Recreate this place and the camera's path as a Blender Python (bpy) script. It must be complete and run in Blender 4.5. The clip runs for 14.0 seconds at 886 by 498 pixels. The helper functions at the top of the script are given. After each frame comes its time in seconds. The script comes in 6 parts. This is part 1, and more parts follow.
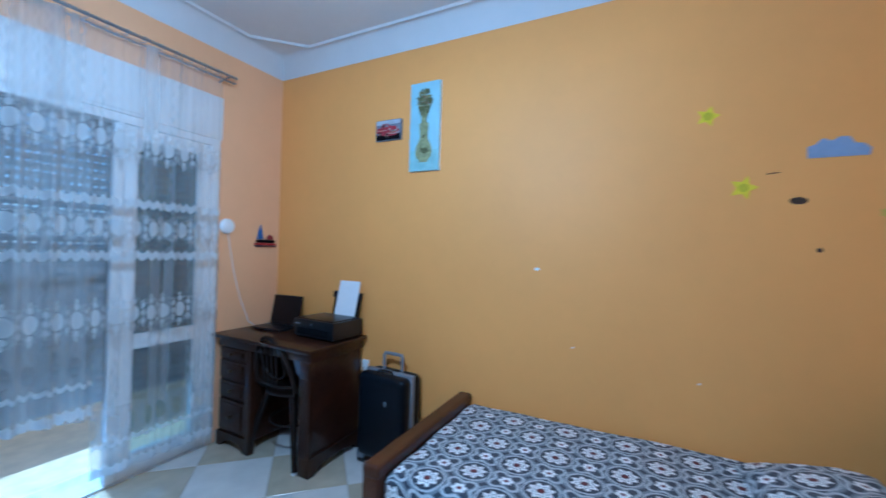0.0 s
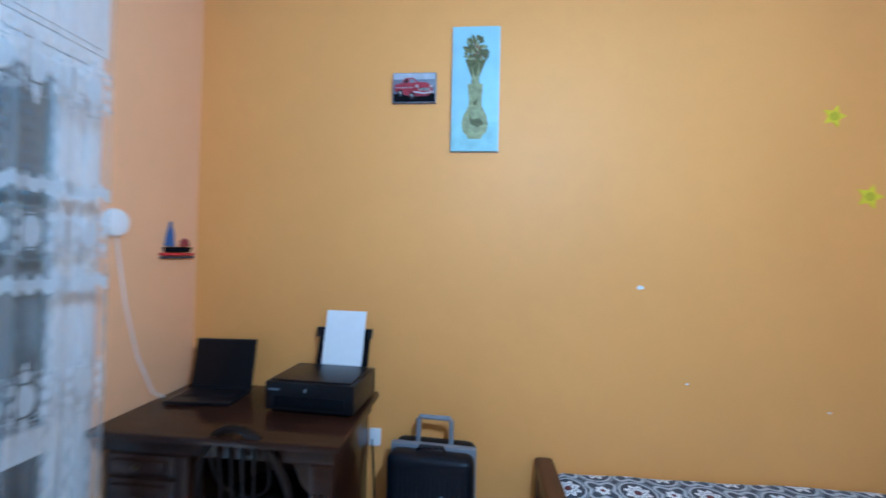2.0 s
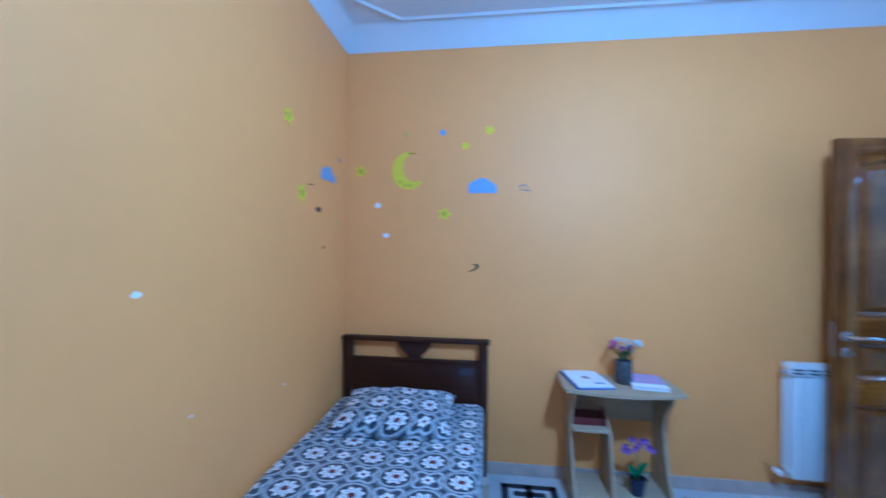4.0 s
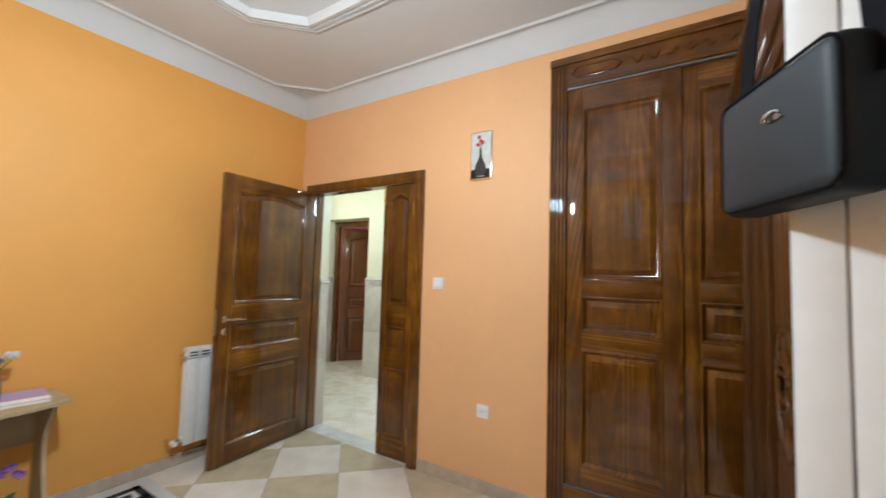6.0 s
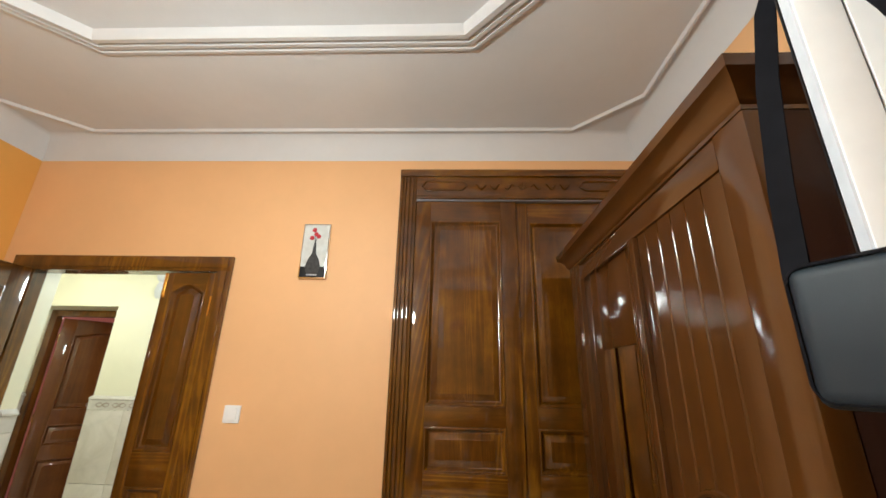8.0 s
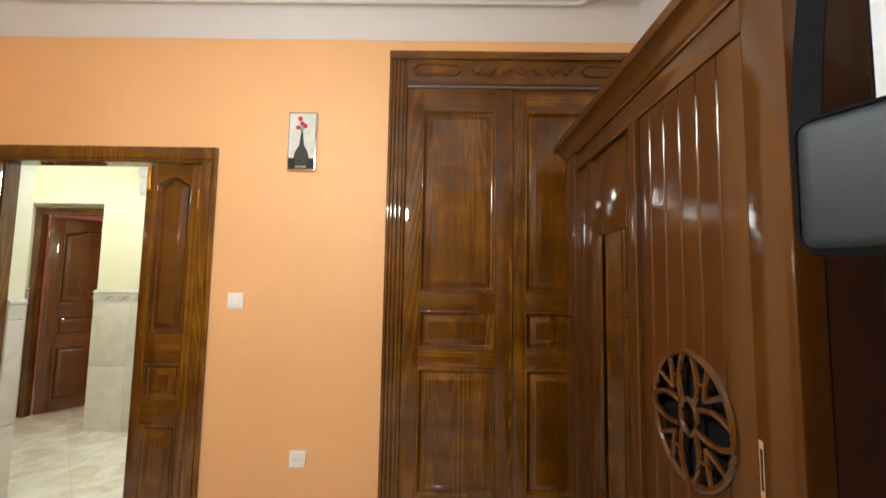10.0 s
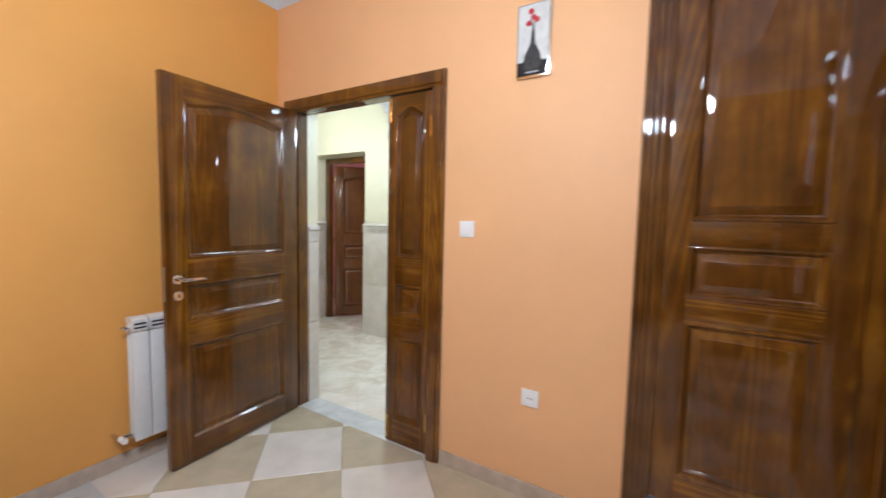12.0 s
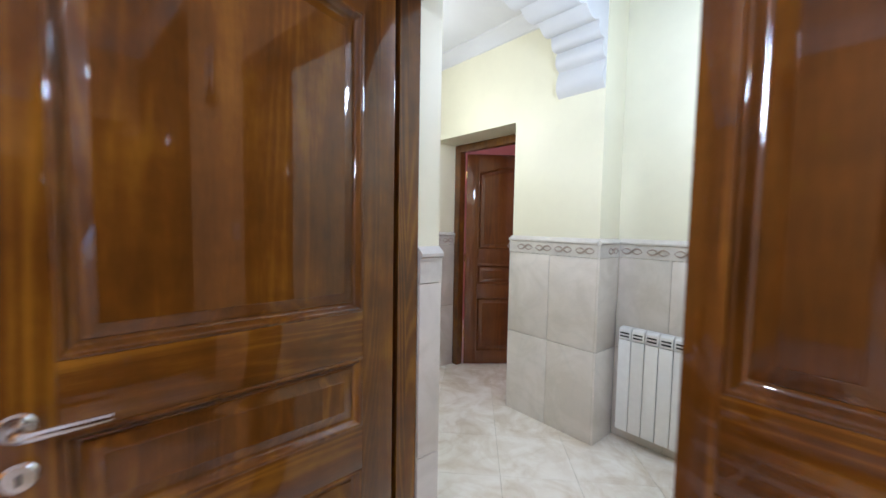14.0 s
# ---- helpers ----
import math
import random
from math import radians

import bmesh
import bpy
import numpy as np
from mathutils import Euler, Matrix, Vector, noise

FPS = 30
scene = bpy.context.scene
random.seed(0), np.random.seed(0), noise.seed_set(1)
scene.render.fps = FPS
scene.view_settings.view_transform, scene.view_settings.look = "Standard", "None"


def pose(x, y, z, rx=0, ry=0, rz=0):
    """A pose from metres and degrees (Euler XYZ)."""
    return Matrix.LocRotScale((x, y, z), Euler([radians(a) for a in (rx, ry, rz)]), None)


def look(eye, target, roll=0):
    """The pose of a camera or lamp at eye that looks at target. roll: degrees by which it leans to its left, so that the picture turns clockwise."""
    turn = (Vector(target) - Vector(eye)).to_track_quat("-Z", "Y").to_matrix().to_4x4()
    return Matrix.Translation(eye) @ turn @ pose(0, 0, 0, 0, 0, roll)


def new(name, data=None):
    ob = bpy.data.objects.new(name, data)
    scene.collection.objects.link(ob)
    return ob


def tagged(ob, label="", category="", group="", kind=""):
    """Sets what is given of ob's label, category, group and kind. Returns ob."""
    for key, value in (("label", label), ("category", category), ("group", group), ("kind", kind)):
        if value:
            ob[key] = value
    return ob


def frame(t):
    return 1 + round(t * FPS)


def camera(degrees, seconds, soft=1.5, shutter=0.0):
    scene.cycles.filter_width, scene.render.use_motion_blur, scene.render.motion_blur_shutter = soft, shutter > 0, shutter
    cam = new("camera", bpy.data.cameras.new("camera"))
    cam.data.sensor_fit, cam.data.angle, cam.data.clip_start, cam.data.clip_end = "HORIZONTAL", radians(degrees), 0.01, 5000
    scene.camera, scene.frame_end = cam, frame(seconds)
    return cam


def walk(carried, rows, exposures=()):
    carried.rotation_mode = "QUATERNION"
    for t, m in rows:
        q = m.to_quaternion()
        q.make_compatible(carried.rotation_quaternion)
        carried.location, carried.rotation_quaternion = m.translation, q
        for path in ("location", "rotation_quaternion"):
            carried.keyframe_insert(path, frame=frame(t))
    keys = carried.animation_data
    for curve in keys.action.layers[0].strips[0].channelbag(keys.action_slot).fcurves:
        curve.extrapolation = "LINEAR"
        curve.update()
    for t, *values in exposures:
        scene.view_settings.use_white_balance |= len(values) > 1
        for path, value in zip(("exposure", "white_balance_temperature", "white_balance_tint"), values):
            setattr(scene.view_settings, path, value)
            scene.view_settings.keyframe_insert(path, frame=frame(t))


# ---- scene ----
cam = camera(97.0, 14.0, soft=1.5, shutter=0.4)
PATH = [
    (0, (2.707, 1.369, 1.411), (1.796, 3.149, 1.419), 1.6),
    (0.5, (2.369, 1.312, 1.419), (1.284, 2.992, 1.391), 1.8),
    (1, (2.017, 1.377, 1.415), (0.938, 3.061, 1.379), 1.8),
    (1.5, (1.669, 1.558, 1.418), (0.877, 3.395, 1.412), 1.8),
    (2, (1.407, 1.784, 1.448), (1.237, 3.777, 1.478), 1.3),
    (2.5, (1.277, 2.123, 1.452), (1.784, 4.057, 1.52), 0.9),
    (3, (1.207, 2.391, 1.462), (2.373, 4.014, 1.517), 0.8),
    (3.5, (1.204, 2.597, 1.452), (2.929, 3.609, 1.486), 0.7),
    (4, (1.169, 2.658, 1.457), (3.153, 2.904, 1.458), 0.6),
    (4.2, (1.108, 2.651, 1.458), (3.107, 2.577, 1.44), 0.7),
    (6.3, (0.685, 2.314, 1.39), (1.579, 0.534, 1.573), 1.6),
    (6.5, (0.747, 2.307, 1.404), (1.536, 0.486, 1.65), 1.7),
    (7, (0.891, 2.236, 1.442), (1.405, 0.346, 1.847), 1.7),
    (7.2, (0.946, 2.183, 1.459), (1.325, 0.283, 1.957), 1.7),
    (9.3, (1.104, 2.106, 1.532), (1.091, 0.221, 2.202), 1.0),
    (9.5, (1.099, 2.107, 1.504), (1.104, 0.172, 2.009), 0.9),
    (10, (1.082, 2.107, 1.449), (1.106, 0.114, 1.604), 1.0),
    (10.5, (1.083, 2.129, 1.417), (1.204, 0.133, 1.383), 1.2),
    (11, (1.082, 2.132, 1.391), (1.433, 0.166, 1.284), 1.2),
    (11.5, (1.127, 1.996, 1.376), (1.775, 0.109, 1.24), 1.2),
    (12, (1.256, 1.807, 1.366), (2.295, 0.105, 1.214), 1.3),
    (12.5, (1.513, 1.593, 1.398), (2.844, 0.106, 1.27), 1.3),
    (13, (1.789, 1.265, 1.393), (3.294, -0.046, 1.281), 1.3),
    (13.5, (2.141, 0.936, 1.395), (3.729, -0.273, 1.282), 1.4),
    (14, (2.53, 0.681, 1.375), (4.047, -0.615, 1.247), 1.0),
]
# seconds, stops, kelvin, tint
EXPOSURES = [
    (0.0, 0.04, 3500, -4), (0.5, 0.08, 4100, 0), (1.5, 0.22, 4000, -2), (2.4, 0.32, 3300, -4), (3.2, 0.25, 3060, -2), (4.2, 0.17, 3000, 0),
    (6.3, 0.33, 5400, -2), (7.2, 0.35, 5650, -1), (9.3, 0.4, 5800, -2), (10.5, 0.5, 5900, 2), (11.0, 0.48, 5500, 1), (11.5, 0.46, 5250, 1), (12.0, 0.42, 5000, 6), (12.6, 0.18, 4550, 8), (13.0, 0.05, 4700, 20), (13.5, 0.05, 4800, 19),
    (14.0, 0.3, 4900, 14)]
walk(cam, [(t, look(eye, target, roll)) for t, eye, target, roll in PATH], EXPOSURES)

# ---- light ----
world = bpy.data.worlds.new("world")
scene.world = world
world.use_nodes = True
wn = world.node_tree.nodes
sky = wn.new("ShaderNodeTexSky")
sky.sky_type, sky.sun_disc, sky.sun_elevation, sky.sun_rotation = "NISHITA", False, radians(48), radians(-110)
wn["Background"].inputs[1].default_value = 0.12
world.node_tree.links.new(sky.outputs[0], wn["Background"].inputs[0])


def lamp(name, kind, m, energy, colour, **more):
    data = bpy.data.lights.new(name, kind)
    data.energy, data.color = energy, colour
    for key, value in more.items():
        if key == "size":
            data.size = value
        elif key == "size_y":
            data.shape, data.size_y = "RECTANGLE", value
        elif key == "radius":
            data.shadow_soft_size = value
        elif key == "angle":
            data.angle = value
    ob = new(name, data)
    ob.matrix_world = m
    return ob


lamp("sun", "SUN", look((-6, 2.9, 7), (0, 2.3, 0)), 4.5, (1, 0.90, 0.70), angle=radians(0.5))
LAMP_ROOM = lamp("room_bulb_light", "POINT", pose(1.87, 1.82, 2.30), 88, (1, 0.93, 0.84), radius=0.07)
LAMP_HALL = lamp("hall_bulb_light", "POINT", pose(4.75, -0.85, 2.15), 16, (1, 0.88, 0.66), radius=0.08)
# added fill in the hall's west part, in place of daylight; no bulb known there
LAMP_HALL_W = lamp("hall_second_bulb", "POINT", pose(3.05, -0.95, 2.25), 20, (0.96, 0.96, 0.93), radius=0.1)
LAMP_WINDOW = lamp("window_daylight", "AREA", look((-0.32, 2.45, 0.95), (2.0, 2.2, 0.9)), 8, (0.5, 0.74, 1.0), size=1.0, size_y=1.7)
LAMP_FAR = lamp("far_room_light", "POINT", pose(4.6, -3.2, 2.4), 14, (1, 0.8, 0.75), radius=0.1)


# ---- materials ----
class Net:
    """A small builder of node sums for one material."""

    def __init__(self, name):
        self.mat = bpy.data.materials.new(name)
        self.mat.use_nodes = True
        self.t = self.mat.node_tree
        self.bsdf = self.t.nodes["Principled BSDF"]
        self.out = self.t.nodes["Material Output"]
        self._co = None

    def node(self, kind, **values):
        n = self.t.nodes.new(kind)
        for k, v in values.items():
            self.put(n.inputs[k.replace("_", " ")], v)
        return n

    def put(self, socket, v):
        if isinstance(v, bpy.types.NodeSocket):
            self.t.links.new(v, socket)
        else:
            socket.default_value = v

    def m(self, op, a, b=0.0, c=0.0):
        n = self.t.nodes.new("ShaderNodeMath")
        n.operation = op
        for i, v in enumerate((a, b, c)):
            self.put(n.inputs[i], v)
        return n.outputs[0]

    def co(self):
        if self._co is None:
            self._co = self.t.nodes.new("ShaderNodeTexCoord").outputs["Object"]
        return self._co

    def xyz(self):
        n = self.t.nodes.new("ShaderNodeSeparateXYZ")
        self.put(n.inputs[0], self.co())
        return n.outputs

    def scaled(self, x, y, z):
        n = self.t.nodes.new("ShaderNodeMapping")
        self.put(n.inputs[0], self.co())
        n.inputs["Scale"].default_value = (x, y, z)
        return n.outputs[0]

    def noise(self, scale, detail=3.0, vector=None, rough=0.5, distort=0.0):
        n = self.t.nodes.new("ShaderNodeTexNoise")
        self.put(n.inputs["Vector"], vector or self.co())
        n.inputs["Scale"].default_value, n.inputs["Detail"].default_value = scale, detail
        n.inputs["Roughness"].default_value, n.inputs["Distortion"].default_value = rough, distort
        return n.outputs["Fac"]

    def ramp(self, fac, *stops):
        n = self.t.nodes.new("ShaderNodeValToRGB")
        self.put(n.inputs[0], fac)
        e = n.color_ramp.elements
        for i, (at, colour) in enumerate(stops):
            s = e[i] if i < 2 else e.new(at)
            s.position, s.color = at, (*colour, 1)
        return n.outputs[0]

    def mix(self, fac, a, b):
        n = self.t.nodes.new("ShaderNodeMix")
        n.data_type = "RGBA"
        self.put(n.inputs[0], fac)
        self.put(n.inputs[6], (*a, 1) if isinstance(a, tuple) else a)
        self.put(n.inputs[7], (*b, 1) if isinstance(b, tuple) else b)
        return n.outputs[2]

    def bump(self, height, strength, distance=0.01):
        n = self.t.nodes.new("ShaderNodeBump")
        self.put(n.inputs["Height"], height)
        n.inputs["Strength"].default_value, n.inputs["Distance"].default_value = strength, distance
        self.put(self.bsdf.inputs["Normal"], n.outputs[0])

    def set(self, **values):
        for k, v in values.items():
            if isinstance(v, tuple) and len(v) == 3:
                v = (*v, 1)
            self.put(self.bsdf.inputs[k.replace("_", " ")], v)
        return self.mat


def plain(name, colour, rough=0.5, metal=0.0, vary=0.06, scale=30, bump=0.0, coat=0.0, spec=0.5):
    n = Net(name)
    f = n.noise(scale, 4)
    lo, hi = (tuple(c * k for c in colour) for k in (1 - vary, min(1 + vary, 1.15)))
    n.set(Base_Color=n.ramp(f, (0.3, lo), (0.7, hi)), Roughness=rough, Metallic=metal, Specular_IOR_Level=spec)
    if coat:
        n.set(Coat_Weight=coat, Coat_Roughness=0.05)
    if bump:
        n.bump(f, bump, 0.004)
    return n.mat


def paint(name, colour, rough=0.52, spec=0.95):
    """Satin wall paint: roller texture, faint blotches and scuffs."""
    n = Net(name)
    big, fine = n.noise(1.3, 4), n.noise(260, 2)
    mid = n.noise(9, 5, rough=0.7)
    f = n.m("ADD", n.m("MULTIPLY", big, 0.7), n.m("MULTIPLY", mid, 0.3))
    n.set(Base_Color=n.ramp(f, (0.3, tuple(c * 0.93 for c in colour)), (0.7, tuple(c * 1.04 for c in colour))),
          Roughness=n.m("MULTIPLY_ADD", mid, 0.12, rough - 0.06))
    n.set(Specular_IOR_Level=spec)
    n.bump(n.m("ADD", n.m("MULTIPLY", fine, 0.5), n.m("MULTIPLY", mid, 0.5)), 0.18, 0.0015)
    return n.mat


def wood(name, dark, mid, light, along="z", rough=0.14, coat=0.6, knots=1.0, gloss=0.03):
    """Varnished pine: glued planks of unlike tone, soft arched grain, fine pores and a few dark knots."""
    n = Net(name)
    stretch = {"z": (1, 1, 0.07), "x": (0.07, 1, 1), "y": (1, 0.07, 1)}[along]
    rnd = n.t.nodes.new("ShaderNodeObjectInfo").outputs["Random"]
    add = n.t.nodes.new("ShaderNodeVectorMath")
    add.operation = "ADD"
    x, y, z = n.xyz()
    across = n.m("ADD", x, y) if along == "z" else z
    plank = n.m("FLOOR", n.m("MULTIPLY", n.m("ADD", across, rnd), 9.5))
    tone = n.t.nodes.new("ShaderNodeTexWhiteNoise")
    tone.noise_dimensions = "1D"
    n.put(tone.inputs["W"], n.m("MULTIPLY_ADD", rnd, 31, plank))
    tone = tone.outputs["Value"]
    off = n.node("ShaderNodeCombineXYZ", X=n.m("MULTIPLY", rnd, 7), Y=n.m("MULTIPLY_ADD", tone, 4, n.m("MULTIPLY", rnd, 3)), Z=n.m("MULTIPLY", rnd, 5))
    n.put(add.inputs[0], n.scaled(*stretch))
    n.put(add.inputs[1], off.outputs[0])
    v = add.outputs[0]
    field = n.noise(4.6, 1.5, v, 0.35, 0.5 * knots)
    rings = n.m("MULTIPLY_ADD", n.m("SINE", n.m("MULTIPLY", field, 150)), 0.5, 0.5)
    figure = n.m("POWER", n.m("SUBTRACT", 1, rings), 2.2)
    patch = n.noise(2.4, 2, v)
    mask = n.m("MULTIPLY", n.m("SUBTRACT", patch, 0.40), 3.2)
    mask = n.m("MINIMUM", n.m("MAXIMUM", mask, 0.0), 1.0)
    fine = n.noise(240, 3, v, 0.6)
    streak = n.noise(16, 3, v, 0.5)
    blotch = n.noise(3.5, 4, rough=0.6)
    f = n.m("ADD", n.m("MULTIPLY", streak, 0.22), n.m("MULTIPLY", fine, 0.14))
    f = n.m("ADD", f, n.m("ADD", n.m("MULTIPLY", tone, 0.05), n.m("MULTIPLY", blotch, 0.50)))
    f = n.m("ADD", f, n.m("MULTIPLY_ADD", n.m("MULTIPLY", figure, mask), 0.16, 0.03))
    knot = n.t.nodes.new("ShaderNodeTexVoronoi")
    n.put(knot.inputs["Vector"], v)
    knot.inputs["Scale"].default_value = 3.1
    dot = n.m("SUBTRACT", 1, n.m("MINIMUM", n.m("MULTIPLY", knot.outputs["Distance"], 11), 1))
    f = n.m("SUBTRACT", f, n.m("MULTIPLY", dot, 0.4 * knots))
    n.set(Base_Color=n.ramp(f, (0.30, dark), (0.80, light), (0.52, mid)), Roughness=n.m("MULTIPLY_ADD", fine, 0.06, rough + 0.26),
          Specular_IOR_Level=0.12, Coat_Weight=min(1.0, coat * 1.6), Coat_Roughness=gloss, Coat_IOR=1.6)
    n.bump(n.m("ADD", n.m("MULTIPLY", fine, 0.25), n.noise(3, 2)), 0.05, 0.002)
    return n.mat


PAINT_PEACH = paint("paint_peach", (0.80, 0.47, 0.225), 0.58, 0.5)
PAINT_ORANGE = paint("paint_orange", (0.77, 0.392, 0.085), 0.58, 0.5)
PAINT_WHITE = paint("paint_ceiling_white", (0.66, 0.66, 0.67), 0.7, 0.25)
PAINT_HALL = paint("paint_hall_cream", (0.80, 0.77, 0.59), 0.5)
PAINT_PINK = paint("paint_far_pink", (0.72, 0.36, 0.32))
WOOD_DOOR = wood("wood_door_varnish", (0.026, 0.0080, 0.0003), (0.112, 0.0385, 0.0006), (0.31, 0.134, 0.0030))
WOOD_DOOR_X = wood("wood_door_varnish_cross", (0.026, 0.0080, 0.0003), (0.112, 0.0385, 0.0006), (0.31, 0.134, 0.0030), along="x")
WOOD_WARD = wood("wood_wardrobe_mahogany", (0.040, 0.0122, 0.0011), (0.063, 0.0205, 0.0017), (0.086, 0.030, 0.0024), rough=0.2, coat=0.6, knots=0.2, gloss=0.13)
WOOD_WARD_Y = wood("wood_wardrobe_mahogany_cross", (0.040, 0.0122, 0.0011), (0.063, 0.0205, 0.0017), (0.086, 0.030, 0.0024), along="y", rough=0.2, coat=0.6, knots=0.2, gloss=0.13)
# darker copy of the wardrobe wood; the side's shade is put into the colour
WOOD_SIDE = wood("wood_wardrobe_side_shaded", (0.018, 0.007, 0.004), (0.03, 0.011, 0.006), (0.04, 0.015, 0.008), rough=0.3, coat=0.1)
WOOD_DARK = wood("wood_desk_dark", (0.010, 0.004, 0.002), (0.024, 0.009, 0.004), (0.048, 0.019, 0.008), along="x", rough=0.22, coat=0.3)
WOOD_BED = wood("wood_bed_walnut", (0.028, 0.010, 0.004), (0.060, 0.021, 0.008), (0.095, 0.034, 0.012), along="y", rough=0.22, coat=0.3)
WOOD_HEAD = wood("wood_headboard_dark", (0.022, 0.008, 0.003), (0.036, 0.0125, 0.005), (0.052, 0.018, 0.007), along="y", rough=0.3, coat=0.15)
WOOD_CHAIR = wood("wood_chair_black_brown", (0.006, 0.004, 0.003), (0.012, 0.007, 0.005), (0.02, 0.011, 0.007), rough=0.35, coat=0.1)
WOOD_FAR = wood("wood_far_door_red", (0.07, 0.02, 0.004), (0.14, 0.045, 0.008), (0.22, 0.08, 0.014), rough=0.2)
PALE_WOOD = wood("pale_beech_laminate", (0.36, 0.28, 0.16), (0.45, 0.36, 0.22), (0.52, 0.43, 0.28), along="y", rough=0.4, coat=0.0)
TILE_CREAM = plain("tile_cream", (0.72, 0.68, 0.62), 0.16, vary=0.08, scale=6)
TILE_BEIGE = plain("tile_beige", (0.52, 0.45, 0.32), 0.18, vary=0.1, scale=7)
GROUT_PALE = plain("grout_cream", (0.62, 0.57, 0.48), 0.7)
GROUT = plain("grout_grey", (0.35, 0.32, 0.27), 0.8)
SKIRT = plain("skirting_tile", (0.50, 0.42, 0.34), 0.2, vary=0.12, scale=12)
WHITE_PVC = plain("white_pvc", (0.78, 0.78, 0.78), 0.32, vary=0.02)
WHITE_ENAMEL = plain("white_enamel", (0.80, 0.80, 0.79), 0.28, vary=0.02)
WHITE_PLASTIC = plain("white_plastic", (0.85, 0.86, 0.88), 0.35, vary=0.02)
CHROME = plain("chrome", (0.75, 0.75, 0.76), 0.12, 1.0, vary=0.03)
BRASS = plain("brass", (0.62, 0.42, 0.14), 0.25, 1.0)
KNOB = plain("dark_bronze", (0.06, 0.035, 0.018), 0.4, 0.5)
STEEL = plain("grey_metal", (0.32, 0.33, 0.36), 0.35, 0.8)
ALU = plain("aluminium_strip", (0.66, 0.70, 0.76), 0.35, 0.0)
BLACK = plain("black_plastic", (0.008, 0.008, 0.010), 0.3, spec=0.35, vary=0.2)
BLACK_MATT = plain("black_matt", (0.007, 0.007, 0.009), 0.8, spec=0.05, vary=0.2)
LEATHER = plain("black_bag_leather", (0.013, 0.018, 0.024), 0.5, spec=0.25, vary=0.2, scale=900, bump=0.12)
SUITCASE = plain("suitcase_shell_navy", (0.004, 0.006, 0.011), 0.4, spec=0.22, vary=0.25, scale=90, bump=0.1)
GREY_TRIM = plain("grey_trim", (0.22, 0.23, 0.26), 0.4)
PAPER = plain("paper_white", (0.85, 0.86, 0.88), 0.7, vary=0.02)
SCREEN = plain("screen_black", (0.004, 0.004, 0.006), 0.3, spec=0.25, vary=0.1)
YELLOW = plain("foam_yellow_green", (0.76, 0.64, 0.003), 0.7, vary=0.05, spec=0.2)
YELLOW_DARK = plain("foam_yellow_dark", (0.55, 0.48, 0.01), 0.7, spec=0.2)
BLUE = plain("foam_blue", (0.30, 0.38, 0.58), 0.7, vary=0.05)
DARK_SPOT = plain("chipped_dark", (0.05, 0.03, 0.02), 0.7, vary=0.3)
TEAL = plain("canvas_pale_blue", (0.42, 0.61, 0.69), 0.5, vary=0.06, scale=12)
TEAL2 = plain("canvas_sea_green", (0.36, 0.54, 0.56), 0.5, vary=0.12, scale=18)
OLIVE = plain("canvas_olive", (0.13, 0.13, 0.04), 0.6, vary=0.4, scale=60)
OLIVE2 = plain("canvas_olive_light", (0.33, 0.34, 0.16), 0.6, vary=0.35, scale=40)
RUST = plain("canvas_rust", (0.20, 0.08, 0.04), 0.6, vary=0.4, scale=60)
RED = plain("enamel_red", (0.45, 0.02, 0.03), 0.35)
PINK = plain("petal_pink", (0.62, 0.20, 0.42), 0.6)
PURPLE = plain("petal_purple", (0.22, 0.10, 0.36), 0.6)
LEAF = plain("leaf_green", (0.05, 0.16, 0.05), 0.45, vary=0.3)
NAVY = plain("pot_navy", (0.02, 0.03, 0.07), 0.35)
BOOK_BLUE = plain("book_blue", (0.05, 0.12, 0.45), 0.4)
BOOK_LILAC = plain("book_lilac", (0.45, 0.36, 0.62), 0.5)
CONCRETE = plain("balcony_render", (0.72, 0.60, 0.38), 0.85, vary=0.1, scale=8)
SHUTTER = plain("shutter_slat_grey", (0.29, 0.31, 0.33), 0.5, vary=0.05)
VENT = plain("dark_gap", (0.01, 0.01, 0.01), 0.8)
CUP = plain("purple_brown_wood", (0.10, 0.02, 0.02), 0.5)


def marble(name, a, b, veins, rough=0.12):
    n = Net(name)
    w = n.noise(3.2, 8, rough=0.65, distort=1.2)
    v = n.m("POWER", n.m("SUBTRACT", 1, n.m("ABSOLUTE", n.m("MULTIPLY_ADD", n.noise(2.1, 6, distort=1.5), 2, -1))), 9)
    rnd = n.t.nodes.new("ShaderNodeObjectInfo").outputs["Random"]
    base = n.ramp(n.m("MULTIPLY_ADD", rnd, 0.12, w), (0.38, a), (0.64, b))
    n.set(Base_Color=n.mix(n.m("MULTIPLY", v, 0.25), base, veins), Roughness=n.m("MULTIPLY_ADD", w, 0.08, rough))
    return n.mat


MARBLE = marble("hall_floor_marble", (0.70, 0.62, 0.50), (0.92, 0.88, 0.81), (0.52, 0.40, 0.28))
MARBLE_SILL = marble("sill_marble", (0.62, 0.64, 0.64), (0.80, 0.81, 0.80), (0.35, 0.37, 0.38))
WALL_TILE = marble("hall_wall_tile", (0.58, 0.53, 0.46), (0.68, 0.63, 0.57), (0.48, 0.46, 0.42), 0.1)
TRIM_TILE = plain("hall_trim_tile", (0.60, 0.57, 0.52), 0.2)
TRIM_DARK = plain("hall_trim_relief", (0.36, 0.30, 0.25), 0.3, vary=0.2, scale=60)


